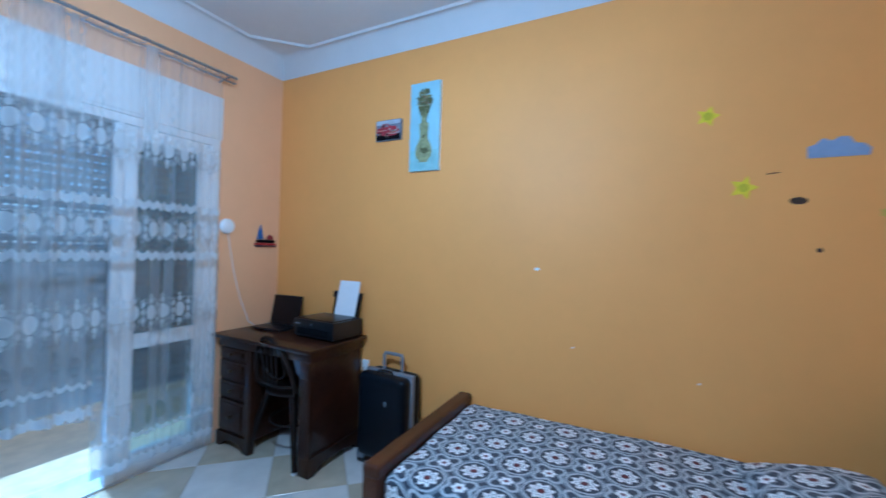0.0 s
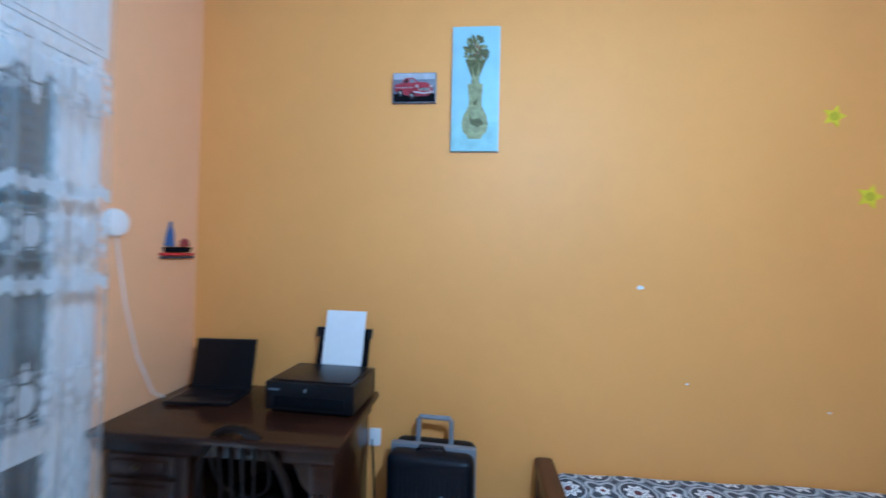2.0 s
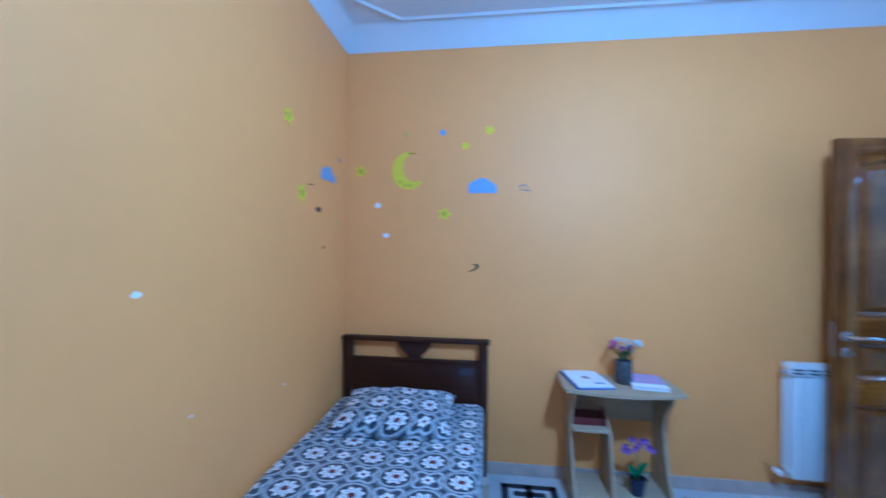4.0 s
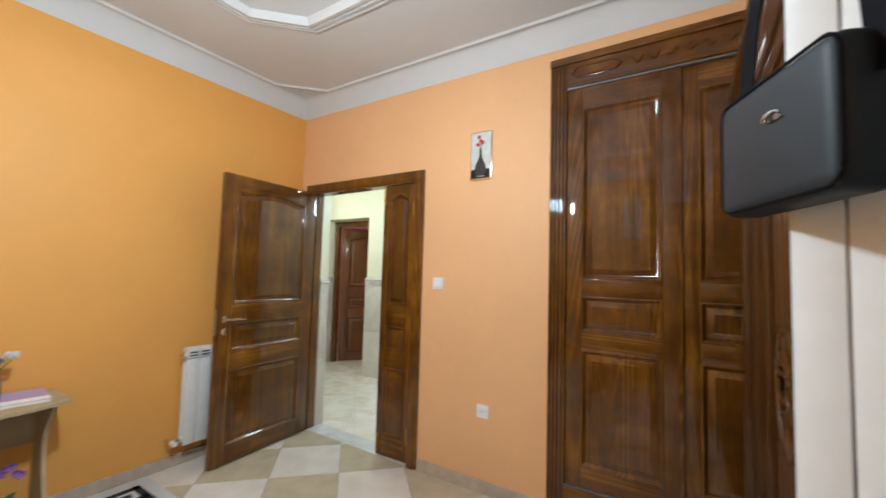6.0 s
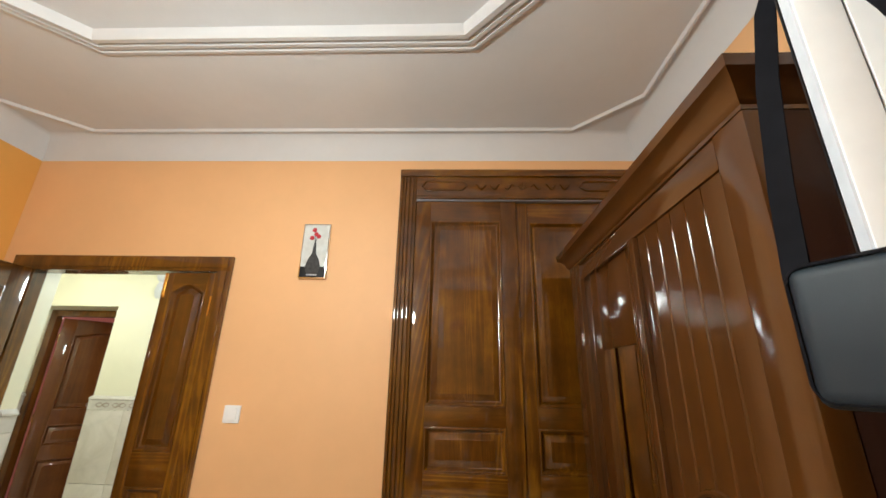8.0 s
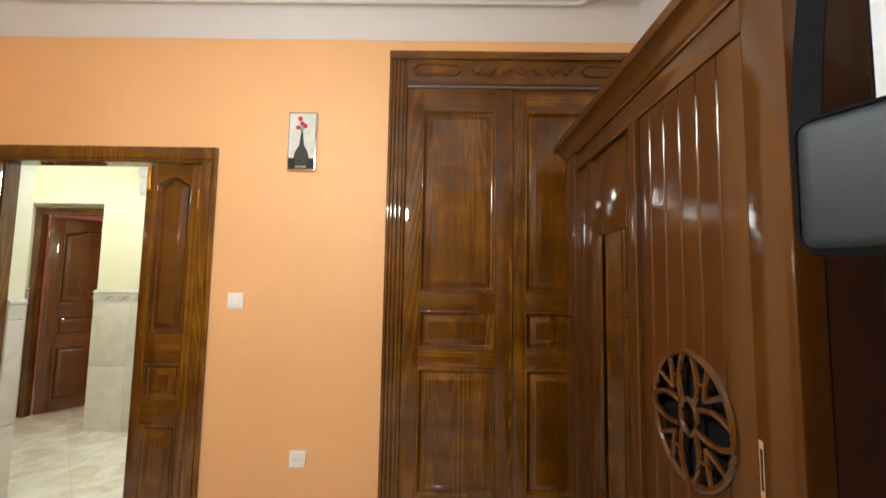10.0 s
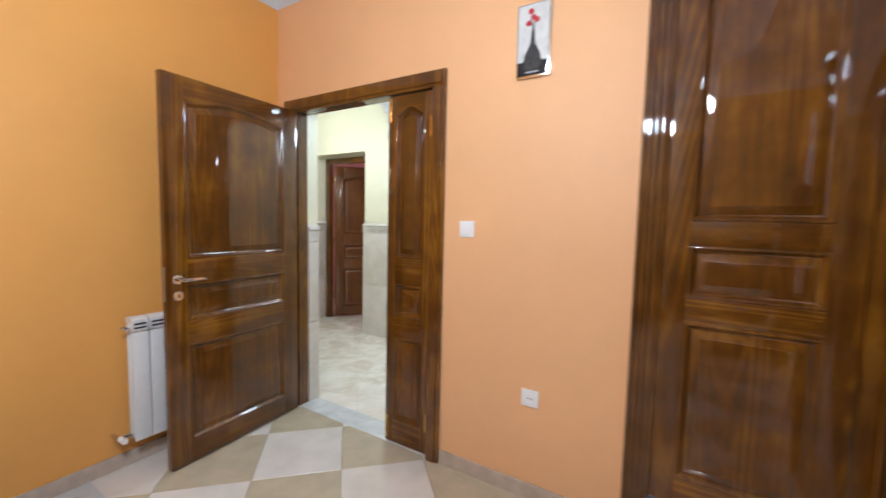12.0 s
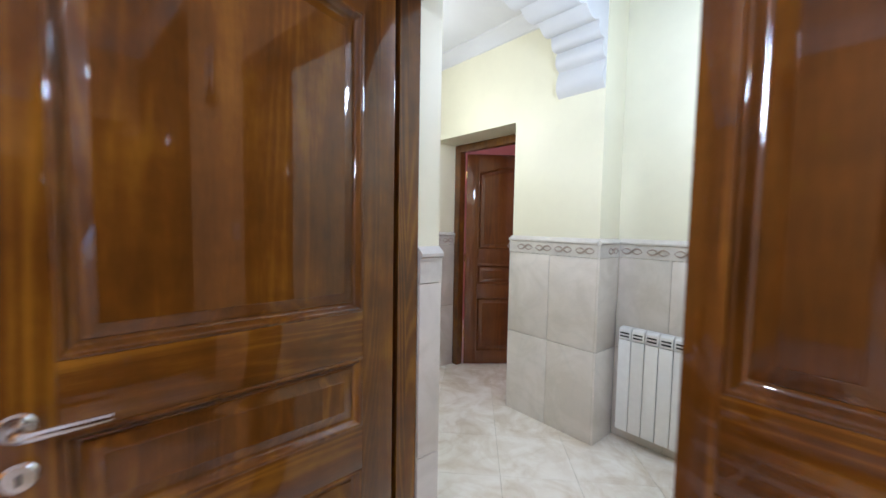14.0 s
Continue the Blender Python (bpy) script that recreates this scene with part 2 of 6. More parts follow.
def glass(name, tint=(0.9, 0.95, 0.95), rough=0.02, clear=0.9):
    n = Net(name)
    tr = n.node("ShaderNodeBsdfTransparent", Color=(*tint, 1))
    gl = n.node("ShaderNodeBsdfGlossy", Roughness=rough)
    fr = n.node("ShaderNodeFresnel", IOR=1.5)
    mx = n.t.nodes.new("ShaderNodeMixShader")
    n.put(mx.inputs[0], fr.outputs[0])
    n.put(mx.inputs[1], tr.outputs[0])
    n.put(mx.inputs[2], gl.outputs[0])
    n.put(n.out.inputs[0], mx.outputs[0])
    return n.mat


GLASS = glass("window_glass", (0.62, 0.68, 0.68))


def bedspread():
    """Slate cloth with linked pale rings, white eight-petalled flowers and dark red hearts."""
    n = Net("bedspread_flower_print")
    x, y, z = n.xyz()
    u0 = n.m("MULTIPLY", n.m("ADD", x, n.m("MULTIPLY", z, 0.35)), 1 / 0.20)
    v0 = n.m("MULTIPLY", n.m("ADD", y, n.m("MULTIPLY", z, 0.7)), 1 / 0.20)
    u, v = n.m("ADD", u0, v0), n.m("SUBTRACT", u0, v0)
    u, v = n.m("MULTIPLY", u, 0.7071), n.m("MULTIPLY", v, 0.7071)

    def cell(du, dv):
        a = n.m("SUBTRACT", n.m("FRACT", n.m("ADD", u, du)), 0.5)
        b = n.m("SUBTRACT", n.m("FRACT", n.m("ADD", v, dv)), 0.5)
        r = n.m("SQRT", n.m("ADD", n.m("MULTIPLY", a, a), n.m("MULTIPLY", b, b)))
        return r, n.m("ARCTAN2", b, a)

    def under(r, k):
        return n.m("LESS_THAN", r, k)

    r1, t1 = cell(0, 0)
    r2, t2 = cell(0.5, 0.5)
    slate, mid, pale, white, dark, red = (0.035, 0.045, 0.068), (0.20, 0.225, 0.26), (0.50, 0.53, 0.57), (0.84, 0.85, 0.86), (0.02, 0.022, 0.03), (0.10, 0.006, 0.012)
    wave = n.m("MULTIPLY", n.m("COSINE", n.m("MULTIPLY", t1, 8)), 0.042)
    wave2 = n.m("MULTIPLY", n.m("COSINE", n.m("MULTIPLY", t2, 4)), 0.07)
    col = n.mix(under(n.m("ABSOLUTE", n.m("SUBTRACT", n.m("ADD", r1, wave2), 0.44)), 0.075), slate, mid)
    col = n.mix(under(n.m("ABSOLUTE", n.m("SUBTRACT", n.m("SUBTRACT", r2, wave2), 0.30)), 0.035), col, pale)
    col = n.mix(under(n.m("ABSOLUTE", n.m("SUBTRACT", r1, 0.36)), 0.022), col, pale)
    col = n.mix(under(n.m("ADD", r1, wave), 0.27), col, dark)
    col = n.mix(under(n.m("ADD", r1, wave), 0.235), col, white)
    col = n.mix(under(n.m("ABSOLUTE", n.m("SUBTRACT", n.m("ADD", r1, n.m("MULTIPLY", wave, 0.6)), 0.15)), 0.012), col, mid)
    col = n.mix(under(r1, 0.085), col, dark)
    col = n.mix(under(r1, 0.065), col, red)
    col = n.mix(under(n.m("ADD", r2, n.m("MULTIPLY", n.m("COSINE", n.m("MULTIPLY", t2, 6)), 0.02)), 0.14), col, white)
    col = n.mix(under(r2, 0.05), col, red)
    weave = n.noise(600, 2)
    n.set(Base_Color=col, Roughness=0.85, Sheen_Weight=0.15)
    n.bump(n.m("ADD", n.m("MULTIPLY", weave, 0.3), n.noise(9, 3)), 0.35, 0.006)
    return n.mat


BEDSPREAD = bedspread()


def lace():
    """Sheer voile with woven lace rows: ovals with sprigs, a band between zigzags and a hem of the same."""
    n = Net("curtain_lace_voile")
    x, y, z = n.xyz()
    yw = n.m("ADD", y, n.m("ADD", n.m("MULTIPLY", n.m("SINE", n.m("MULTIPLY", y, 19)), 0.009), n.m("MULTIPLY", n.m("SINE", n.m("MULTIPLY", y, 47)), 0.003)))
    u = n.m("SUBTRACT", n.m("FRACT", n.m("MULTIPLY", yw, 1 / 0.084)), 0.5)
    tri = n.m("ABSOLUTE", u)
    lobe = n.m("MULTIPLY", n.m("ABSOLUTE", n.m("SINE", n.m("MULTIPLY", y, math.pi / 0.043))), 0.022)

    def inside(lo, hi, src):
        return n.m("MULTIPLY", n.m("GREATER_THAN", src, lo), n.m("LESS_THAN", src, hi))

    def oval(zs, zc, a, b, shift=0.0):
        p = n.m("DIVIDE", n.m("SUBTRACT", 0.5, tri) if shift else u, a)
        q = n.m("DIVIDE", n.m("SUBTRACT", zs, zc), b)
        return n.m("ADD", n.m("MULTIPLY", p, p), n.m("MULTIPLY", q, q))

    def full(r):
        return n.m("LESS_THAN", r, 1)

    def most(*fields):
        out = fields[0]
        for f in fields[1:]:
            out = n.m("MAXIMUM", out, f)
        return out

    fil = n.noise(75, 2)

    def row(zs, zc):
        """Ovals in beaded rings, lozenges between, sprigs above and below."""
        r = oval(zs, zc, 0.40, 0.055)
        spray = n.m("MULTIPLY", n.m("MULTIPLY", n.m("GREATER_THAN", r, 1.05), n.m("LESS_THAN", oval(zs, zc, 0.62, 0.100), 1)), n.m("GREATER_THAN", fil, 0.53))
        block = n.m("MULTIPLY", n.m("LESS_THAN", tri, 0.27), n.m("LESS_THAN", n.m("ABSOLUTE", n.m("SUBTRACT", zs, zc)), 0.030))
        out = most(full(oval(zs, zc, 0.32, 0.046)), block, n.m("MULTIPLY", spray, 0.6))
        for dz in (-0.068, 0.068):
            out = most(out, full(oval(zs, zc + dz, 0.12, 0.018)), full(oval(zs, zc + dz * 1.4, 0.05, 0.016)))
        for dz in (-0.045, 0.0, 0.045):
            out = most(out, full(oval(zs, zc + dz, 0.075, 0.016, 1)))
        return most(out, n.m("MULTIPLY", n.m("GREATER_THAN", tri, 0.484), inside(zc - 0.08, zc + 0.08, zs)))

    z_low = n.m("ADD", z, lobe)
    sway = n.m("MULTIPLY", n.m("GREATER_THAN", y, 2.04), n.m("LESS_THAN", y, 2.385))
    zh = n.m("ADD", n.m("SUBTRACT", z, n.m("MULTIPLY", sway, 0.36)), n.m("MULTIPLY", n.m("LESS_THAN", y, 2.04), 0.08))
    zh_low = n.m("ADD", zh, lobe)
    solid_rows = most(row(z, 1.97), row(z, 1.0), row(z, 1.49),
                      inside(1.622, 1.665, z_low), inside(1.325, 1.368, z_low), inside(0.14, 0.195, zh_low), inside(0.30, 0.325, zh_low))
    cloud = most(n.m("MULTIPLY", inside(1.35, 1.65, z), 0.30), n.m("MULTIPLY", inside(0.16, 0.50, zh), 0.34), n.m("MULTIPLY", inside(1.89, 2.05, z), 0.22), n.m("MULTIPLY", inside(0.92, 1.08, z), 0.22))
    hole = most(full(oval(z, 1.575, 0.30, 0.030)), full(oval(z, 1.405, 0.30, 0.030)), full(oval(zh, 0.40, 0.27, 0.055)))
    wave = n.m("ADD", n.m("MULTIPLY", y, 73), n.m("MULTIPLY", n.m("SINE", n.m("MULTIPLY", z, 75)), 0.35))
    threads = n.m("MULTIPLY", n.m("POWER", n.m("ABSOLUTE", n.m("SINE", wave)), 18), 0.07)
    folds = n.m("MULTIPLY", n.m("POWER", n.m("MULTIPLY_ADD", n.noise(7.5, 2, n.scaled(0.2, 1, 0.05)), 1, 0.0), 3.0), 1.1)
    veil = n.m("ADD", n.m("ADD", 0.13, folds), threads)
    weave = n.m("MULTIPLY_ADD", n.noise(420, 2), 0.4, 0.72)
    a = n.m("MAXIMUM", veil, n.m("MULTIPLY", n.m("MAXIMUM", cloud, solid_rows), weave))
    a = n.m("MULTIPLY", a, n.m("SUBTRACT", 1, n.m("MULTIPLY", hole, 0.72)))
    tr = n.node("ShaderNodeBsdfTransparent", Color=(1, 1, 1, 1))
    di = n.node("ShaderNodeBsdfDiffuse", Color=(0.74, 0.75, 0.76, 1))
    tl = n.node("ShaderNodeBsdfTranslucent", Color=(0.70, 0.72, 0.74, 1))
    m1, m2 = n.t.nodes.new("ShaderNodeMixShader"), n.t.nodes.new("ShaderNodeMixShader")
    m1.inputs[0].default_value = 0.4
    n.put(m1.inputs[1], di.outputs[0])
    n.put(m1.inputs[2], tl.outputs[0])
    n.put(m2.inputs[0], a)
    n.put(m2.inputs[1], tr.outputs[0])
    n.put(m2.inputs[2], m1.outputs[0])
    n.put(n.out.inputs[0], m2.outputs[0])
    return n.mat


LACE = lace()


CARPET_PALE = plain("carpet_pale", (0.55, 0.56, 0.57), 0.95, vary=0.15, scale=180, bump=0.8)
CARPET_DARK = plain("carpet_black", (0.02, 0.022, 0.03), 0.95, vary=0.3, scale=180, bump=0.8)
STONE_VASE = plain("vase_pebbled", (0.10, 0.10, 0.11), 0.5, vary=0.8, scale=70, bump=0.8)


# ---- mesh helpers ----
def box(bm, x0, x1, y0, y1, z0, z1, bevel=0.0):
    r = bmesh.ops.create_cube(bm, size=1.0)
    for v in r["verts"]:
        v.co = Vector(((x0 + x1) / 2 + v.co.x * (x1 - x0), (y0 + y1) / 2 + v.co.y * (y1 - y0), (z0 + z1) / 2 + v.co.z * (z1 - z0)))
    if bevel:
        edges = list({e for v in r["verts"] for e in v.link_edges})
        bmesh.ops.bevel(bm, geom=edges, offset=bevel, segments=2 if bevel < 0.015 else 5, affect="EDGES", profile=0.6)
    return bm


def slab(*dims, bevel=0.0):
    return box(bmesh.new(), *dims, bevel=bevel)


def extrude(bm, pts, axis, lo, hi):
    """A prism of the flat outline pts; the outline lies across axis (for x: y,z; for y: x,z; for z: x,y)."""
    def at(p, d):
        return {"x": (d, p[0], p[1]), "y": (p[0], d, p[1]), "z": (p[0], p[1], d)}[axis]
    a = [bm.verts.new(at(p, lo)) for p in pts]
    b = [bm.verts.new(at(p, hi)) for p in pts]
    k = len(pts)
    for i in range(k):
        bm.faces.new((a[i], a[(i + 1) % k], b[(i + 1) % k], b[i]))
    bm.faces.new(a)
    bm.faces.new(b)
    bmesh.ops.recalc_face_normals(bm, faces=bm.faces)
    return bm


def tube(bm, pts, r, seg=8, closed=False):
    pts = [Vector(p) for p in pts]
    rings = []
    k = len(pts)
    for i, p in enumerate(pts):
        a = pts[(i - 1) % k] if (i or closed) else p
        b = pts[(i + 1) % k] if (i < k - 1 or closed) else p
        d = (b - a).normalized()
        side = d.cross(Vector((0.13, 0.21, 0.97))).normalized()
        up = side.cross(d)
        rr = r[i] if isinstance(r, (list, tuple)) else r
        rings.append([bm.verts.new(p + (side * math.cos(2 * math.pi * j / seg) + up * math.sin(2 * math.pi * j / seg)) * rr) for j in range(seg)])
    for i in range(k if closed else k - 1):
        a, b = rings[i], rings[(i + 1) % k]
        for j in range(seg):
            bm.faces.new((a[j], a[(j + 1) % seg], b[(j + 1) % seg], b[j]))
    if not closed:
        bm.faces.new(rings[0])
        bm.faces.new(rings[-1])
    bmesh.ops.recalc_face_normals(bm, faces=bm.faces)
    return bm


def lathe(bm, profile, centre=(0, 0, 0), seg=20):
    c = Vector(centre)
    rings = [[bm.verts.new(c + Vector((r * math.cos(2 * math.pi * j / seg), r * math.sin(2 * math.pi * j / seg), z))) for j in range(seg)] for r, z in profile]
    for a, b in zip(rings, rings[1:]):
        for j in range(seg):
            bm.faces.new((a[j], a[(j + 1) % seg], b[(j + 1) % seg], b[j]))
    bm.faces.new(rings[0])
    bm.faces.new(rings[-1])
    bmesh.ops.recalc_face_normals(bm, faces=bm.faces)
    return bm


def mesh(name, bm, material, smooth=True):
    me = bpy.data.meshes.new(name)
    bm.to_mesh(me)
    bm.free()
    me.materials.append(material)
    if smooth:
        me.shade_smooth()
        me.set_sharp_from_angle(angle=radians(35))
    return me


def part(name, bm, material, parent, label="", kind="", smooth=True):
    ob = new(name, mesh(name, bm, material, smooth))
    ob.parent = parent
    return tagged(ob, label, kind=kind)


def thing(name, m, label, category, group=""):
    ob = new(name)
    ob.empty_display_size = 0.1
    ob.matrix_world = m
    return tagged(ob, label, category, group)


def solid(name, bm, material, label, category="", kind="", smooth=True, group=""):
    return tagged(new(name, mesh(name, bm, material, smooth)), label, category, group, kind)


def structure(name, bm, material, label, smooth=False):
    return solid(name, bm, material, label, kind="structure", smooth=smooth)


def ring_panel(bm, x0, x1, z0, z1, arch, y, sign, profile):
    """A raised panel with moulded border on the plane y; profile: rows of (inset, depth)."""
    n = 16 if arch else 1
    loops = []
    for inset, depth in profile:
        loop = [(x0 + inset, z0 + inset), (x1 - inset, z0 + inset)]
        for i in range(n + 1):
            x = (x1 - inset) + (x0 - x1 + 2 * inset) * i / n
            u = min(max((x - x0) / (x1 - x0), 0), 1)
            bump = arch * (0.5 - 0.5 * math.cos(2 * math.pi * u)) ** 0.8 if arch else 0
            loop.append((x, z1 - arch - inset + bump))
        loops.append([bm.verts.new((px, y + sign * depth, pz)) for px, pz in loop])
    k = len(loops[0])
    for a, b in zip(loops, loops[1:]):
        for i in range(k):
            bm.faces.new((a[i], a[(i + 1) % k], b[(i + 1) % k], b[i]))
    bm.faces.new(loops[-1])
    bmesh.ops.recalc_face_normals(bm, faces=bm.faces)
    return bm


MOULD = [(0.0, -0.001), (0.001, 0.003), (0.004, 0.005), (0.008, 0.005), (0.011, 0.003), (0.014, -0.002), (0.019, -0.009), (0.024, -0.013), (0.028, -0.014), (0.030, -0.011), (0.056, -0.002), (0.058, 0.0)]


def panel_leaf(parent, w, h, thick, panels, stile, mat, mat_x, both=True):
    """A panelled leaf from x 0 to w and z 0 to h, thick about y 0: stiles, rails and one raised panel a field."""
    t = thick / 2
    part("stile", slab(0, stile, -t, t, 0, h, bevel=0.002), mat, parent)
    part("stile", slab(w - stile, w, -t, t, 0, h, bevel=0.002), mat, parent)
    part("core", slab(stile, w - stile, -t + 0.0185, t - 0.0185, 0.01, h - 0.01), mat, parent)
    z = 0.0
    for i, (z0, z1, arch) in enumerate(panels):
        part("rail", slab(stile, w - stile, -t, t, z, z0, bevel=0.0015), mat_x, parent)
        z = z1
        for s in ((1, -1) if both else (-1,)):
            pb = ring_panel(bmesh.new(), stile, w - stile, z0, z1, arch, s * (t - 0.001), s, MOULD)
            part("panel", pb, mat, parent)
    z0, z1, arch = panels[-1]
    pts = [(stile, h), (stile, z1 - arch)]
    n = 16
    for i in range(1, n):
        u = i / n
        pts.append((stile + (w - 2 * stile) * u, z1 - arch + (arch * (0.5 - 0.5 * math.cos(2 * math.pi * u)) ** 0.8 if arch else 0)))
    pts += [(w - stile, z1 - arch), (w - stile, h)]
    part("top_rail", extrude(bmesh.new(), pts, "y", -t, t), mat_x, parent)


def lever_handle(parent, m, side=-1, mat=None):
    """A lever on a round rose with a keyhole rose below."""
    s = side
    for name, z in (("rose", 0), ("keyhole_rose", -0.085)):
        b = lathe(bmesh.new(), [(0.0, 0.0), (0.024, 0.0), (0.026, 0.004), (0.022, 0.009), (0.0, 0.0095)], seg=24)
        ob = part(name, b, CHROME, parent, "round chrome rose")
        ob.matrix_local = m @ pose(0, 0, z, 90 * (1 if s < 0 else -1))
    b = tube(bmesh.new(), [(0, s * 0.005, 0), (0, s * 0.035, 0), (0.006, s * 0.045, 0), (0.02, s * 0.05, 0), (0.12, s * 0.05, 0.0)], [0.009, 0.009, 0.010, 0.009, 0.0075], 10)
    part("lever", b, CHROME, parent, "chrome lever").matrix_local = m
    b = slab(-0.003, 0.003, s * 0.012 - 0.001, s * 0.012 + 0.001, -0.094, -0.078)
    part("keyhole", b, VENT, parent).matrix_local = m

# ---- the room ----
XC, YB, H, HC = 3.75, 3.65, 2.95, 2.785
WT = 0.155

bm = bmesh.new()
box(bm, -0.25, 0, -0.2, 1.93, 0, H)
box(bm, -0.25, 0, 3.12, YB + 0.2, 0, H)
box(bm, -0.25, 0, 1.93, 3.12, 2.45, H)
structure("wall_window", bm, PAINT_PEACH, "peach painted wall with a balcony door opening")
structure("wall_bed", slab(0, XC, YB, YB + 0.2, 0, H), PAINT_ORANGE, "long orange painted wall beside the bed")
structure("wall_moon", slab(XC, XC + 0.2, -WT, YB + 0.2, 0, H), PAINT_ORANGE, "orange painted wall with moon and star stickers")
bm = bmesh.new()
box(bm, 1.328, 2.365, -WT, 0, 0, H)
box(bm, -0.25, 1.328, -WT, 0, 2.522, H)
box(bm, -0.25, 1.328, -WT, 0, 0, 0.214)
box(bm, -0.25, 0.002, -0.62, 0, 0.214, 2.522)
box(bm, 0.002, 1.40, -0.66, -0.62, 0.1, 2.6)
box(bm, 1.328, 1.40, -0.62, -WT, 0.1, 2.6)
box(bm, 0.002, 1.328, -0.62, -WT, 2.522, 2.6)
box(bm, 0.002, 1.328, -0.62, -WT, 0.1, 0.214)
box(bm, 3.60, XC, -WT, 0, 0, H)
box(bm, 2.365, 3.60, -WT, 0, 2.12, H)
structure("wall_door", bm, PAINT_PEACH, "peach painted wall with the bedroom door")

# ceiling with cove, bead and stepped moulding, one mesh
bm = bmesh.new()
box(bm, -0.25, XC + 0.2, -WT, YB + 0.2, H, H + 0.12)
OFF = 0.078
prof = [(0.0, HC)] + [(OFF * (1 - math.cos(a)), HC + (H - HC - 0.002) * math.sin(a)) for a in np.linspace(0.0, math.pi / 2, 9)]


def cove_loop(d, z):
    return [(d, d, z), (XC - d, d, z), (XC - d, YB - d, z), (d, YB - d, z)]


rows = [[bm.verts.new(p) for p in cove_loop(d + 0.003, z)] for d, z in prof]
for a, b in zip(rows, rows[1:]):
    for i in range(4):
        bm.faces.new((a[i], a[(i + 1) % 4], b[(i + 1) % 4], b[i]))


def clipped(x0, x1, y0, y1, c):
    return [(x0 + c, y0), (x1 - c, y0), (x1, y0 + c), (x1, y1 - c), (x1 - c, y1), (x0 + c, y1), (x0, y1 - c), (x0, y0 + c)]


def octagon_bead(x0, x1, y0, y1, c, profile):
    loops = [[bm.verts.new((x, y, z)) for x, y in clipped(x0 + d, x1 - d, y0 + d, y1 - d, c - d * 0.586)] for d, z in profile]
    for a, b in zip(loops, loops[1:]):
        for i in range(8):
            bm.faces.new((a[i], a[(i + 1) % 8], b[(i + 1) % 8], b[i]))


octagon_bead(0.09, XC - 0.09, 0.088, YB - 0.088, 0.30, [(-0.004, H), (0, H - 0.014), (0.006, H - 0.018), (0.014, H - 0.016), (0.020, H)])
octagon_bead(0.69, 3.06, 0.705, 2.945, 0.31,
             [(0, H), (0.004, H - 0.018), (0.022, H - 0.022), (0.030, H - 0.012), (0.042, H - 0.012), (0.048, H - 0.03), (0.068, H - 0.034), (0.074, H - 0.02),
              (0.088, H - 0.02), (0.094, H - 0.042), (0.118, H - 0.046), (0.128, H - 0.03), (0.135, H)])
bmesh.ops.recalc_face_normals(bm, faces=bm.faces)
structure("ceiling", bm, PAINT_WHITE, "white plaster ceiling with cove, bead and stepped moulding", smooth=True)

structure("floor", slab(-0.25, XC, -0.002, YB, -0.12, -0.004), GROUT, "bedroom floor bed under the tiles")

# skirting
bm = bmesh.new()
for x0, x1, y0, y1 in ((0, XC, YB - 0.012, YB), (XC - 0.012, XC, 0.012, YB - 0.012), (1.425, 2.352, 0, 0.012), (3.665, XC - 0.012, 0, 0.012), (0, 0.012, 3.14, YB - 0.012), (0, 0.012, 1.55, 1.92)):
    box(bm, x0 + 0.001, x1 - 0.001, y0, y1, 0, 0.078, bevel=0.002)
structure("baseboard", bm, SKIRT, "beige tiled skirting round the room")

# ---- bedroom door and its frame ----
bm = bmesh.new()
for x0, x1, z1 in ((2.354, 2.436, 2.15), (3.575, 3.662, 2.15)):
    box(bm, x0, x1, 0, 0.022, 0, z1 - 0.088, bevel=0.004)
    box(bm, x0 + 0.02 if x0 < 3 else x0 + 0.012, x1 - 0.012 if x0 < 3 else x1 - 0.02, 0.022, 0.030, 0, z1 - 0.088, bevel=0.003)
box(bm, 2.354, 3.662, 0, 0.022, 2.062, 2.15, bevel=0.004)
box(bm, 2.374, 3.642, 0.022, 0.030, 2.08, 2.138, bevel=0.003)
box(bm, 2.366, 2.436, -0.075, 0.0, 0, 2.062)
box(bm, 3.54, 3.599, -0.075, 0.0, 0, 2.062)
box(bm, 2.366, 3.599, -0.075, 0.0, 2.062, 2.118)
structure("door_frame", bm, WOOD_DOOR, "varnished brown wooden door casing with stepped moulding", smooth=True)

DOOR_PANELS = [(0.12, 0.65, 0), (0.778, 0.980, 0), (1.112, 1.967, 0.042)]
leaf = thing("door_1", pose(3.535, 0.035, 0.012, 0, 0, 93.5), "glossy brown wooden door standing wide open beside the radiator", "door")
panel_leaf(leaf, 0.83, 2.05, 0.04, DOOR_PANELS, 0.105, WOOD_DOOR, WOOD_DOOR_X)
lever_handle(leaf, pose(0.775, 0.020, 1.01) @ Matrix.Diagonal((-1, 1, 1, 1)), side=1)
part("strike_plate", slab(0.829, 0.832, -0.008, 0.008, 0.9, 1.08), STEEL, leaf)
side = thing("side_leaf", pose(2.437, -0.02, 0.012), "narrow closed brown side leaf of the bedroom door", "door")
panel_leaf(side, 0.308, 2.045, 0.04, [(0.14, 0.65, 0), (0.778, 0.966, 0), (1.120, 1.982, 0.045)], 0.055, WOOD_DOOR, WOOD_DOOR_X)
for z in (0.13, 0.925, 1.80):
    b = tube(bmesh.new(), [(0.004, 0.026, z), (0.004, 0.026, z + 0.11)], 0.006, 8)
    box(b, 0.004, 0.02, 0.020, 0.022, z, z + 0.11)
    part("hinge", b, BRASS, side, "brass hinge")
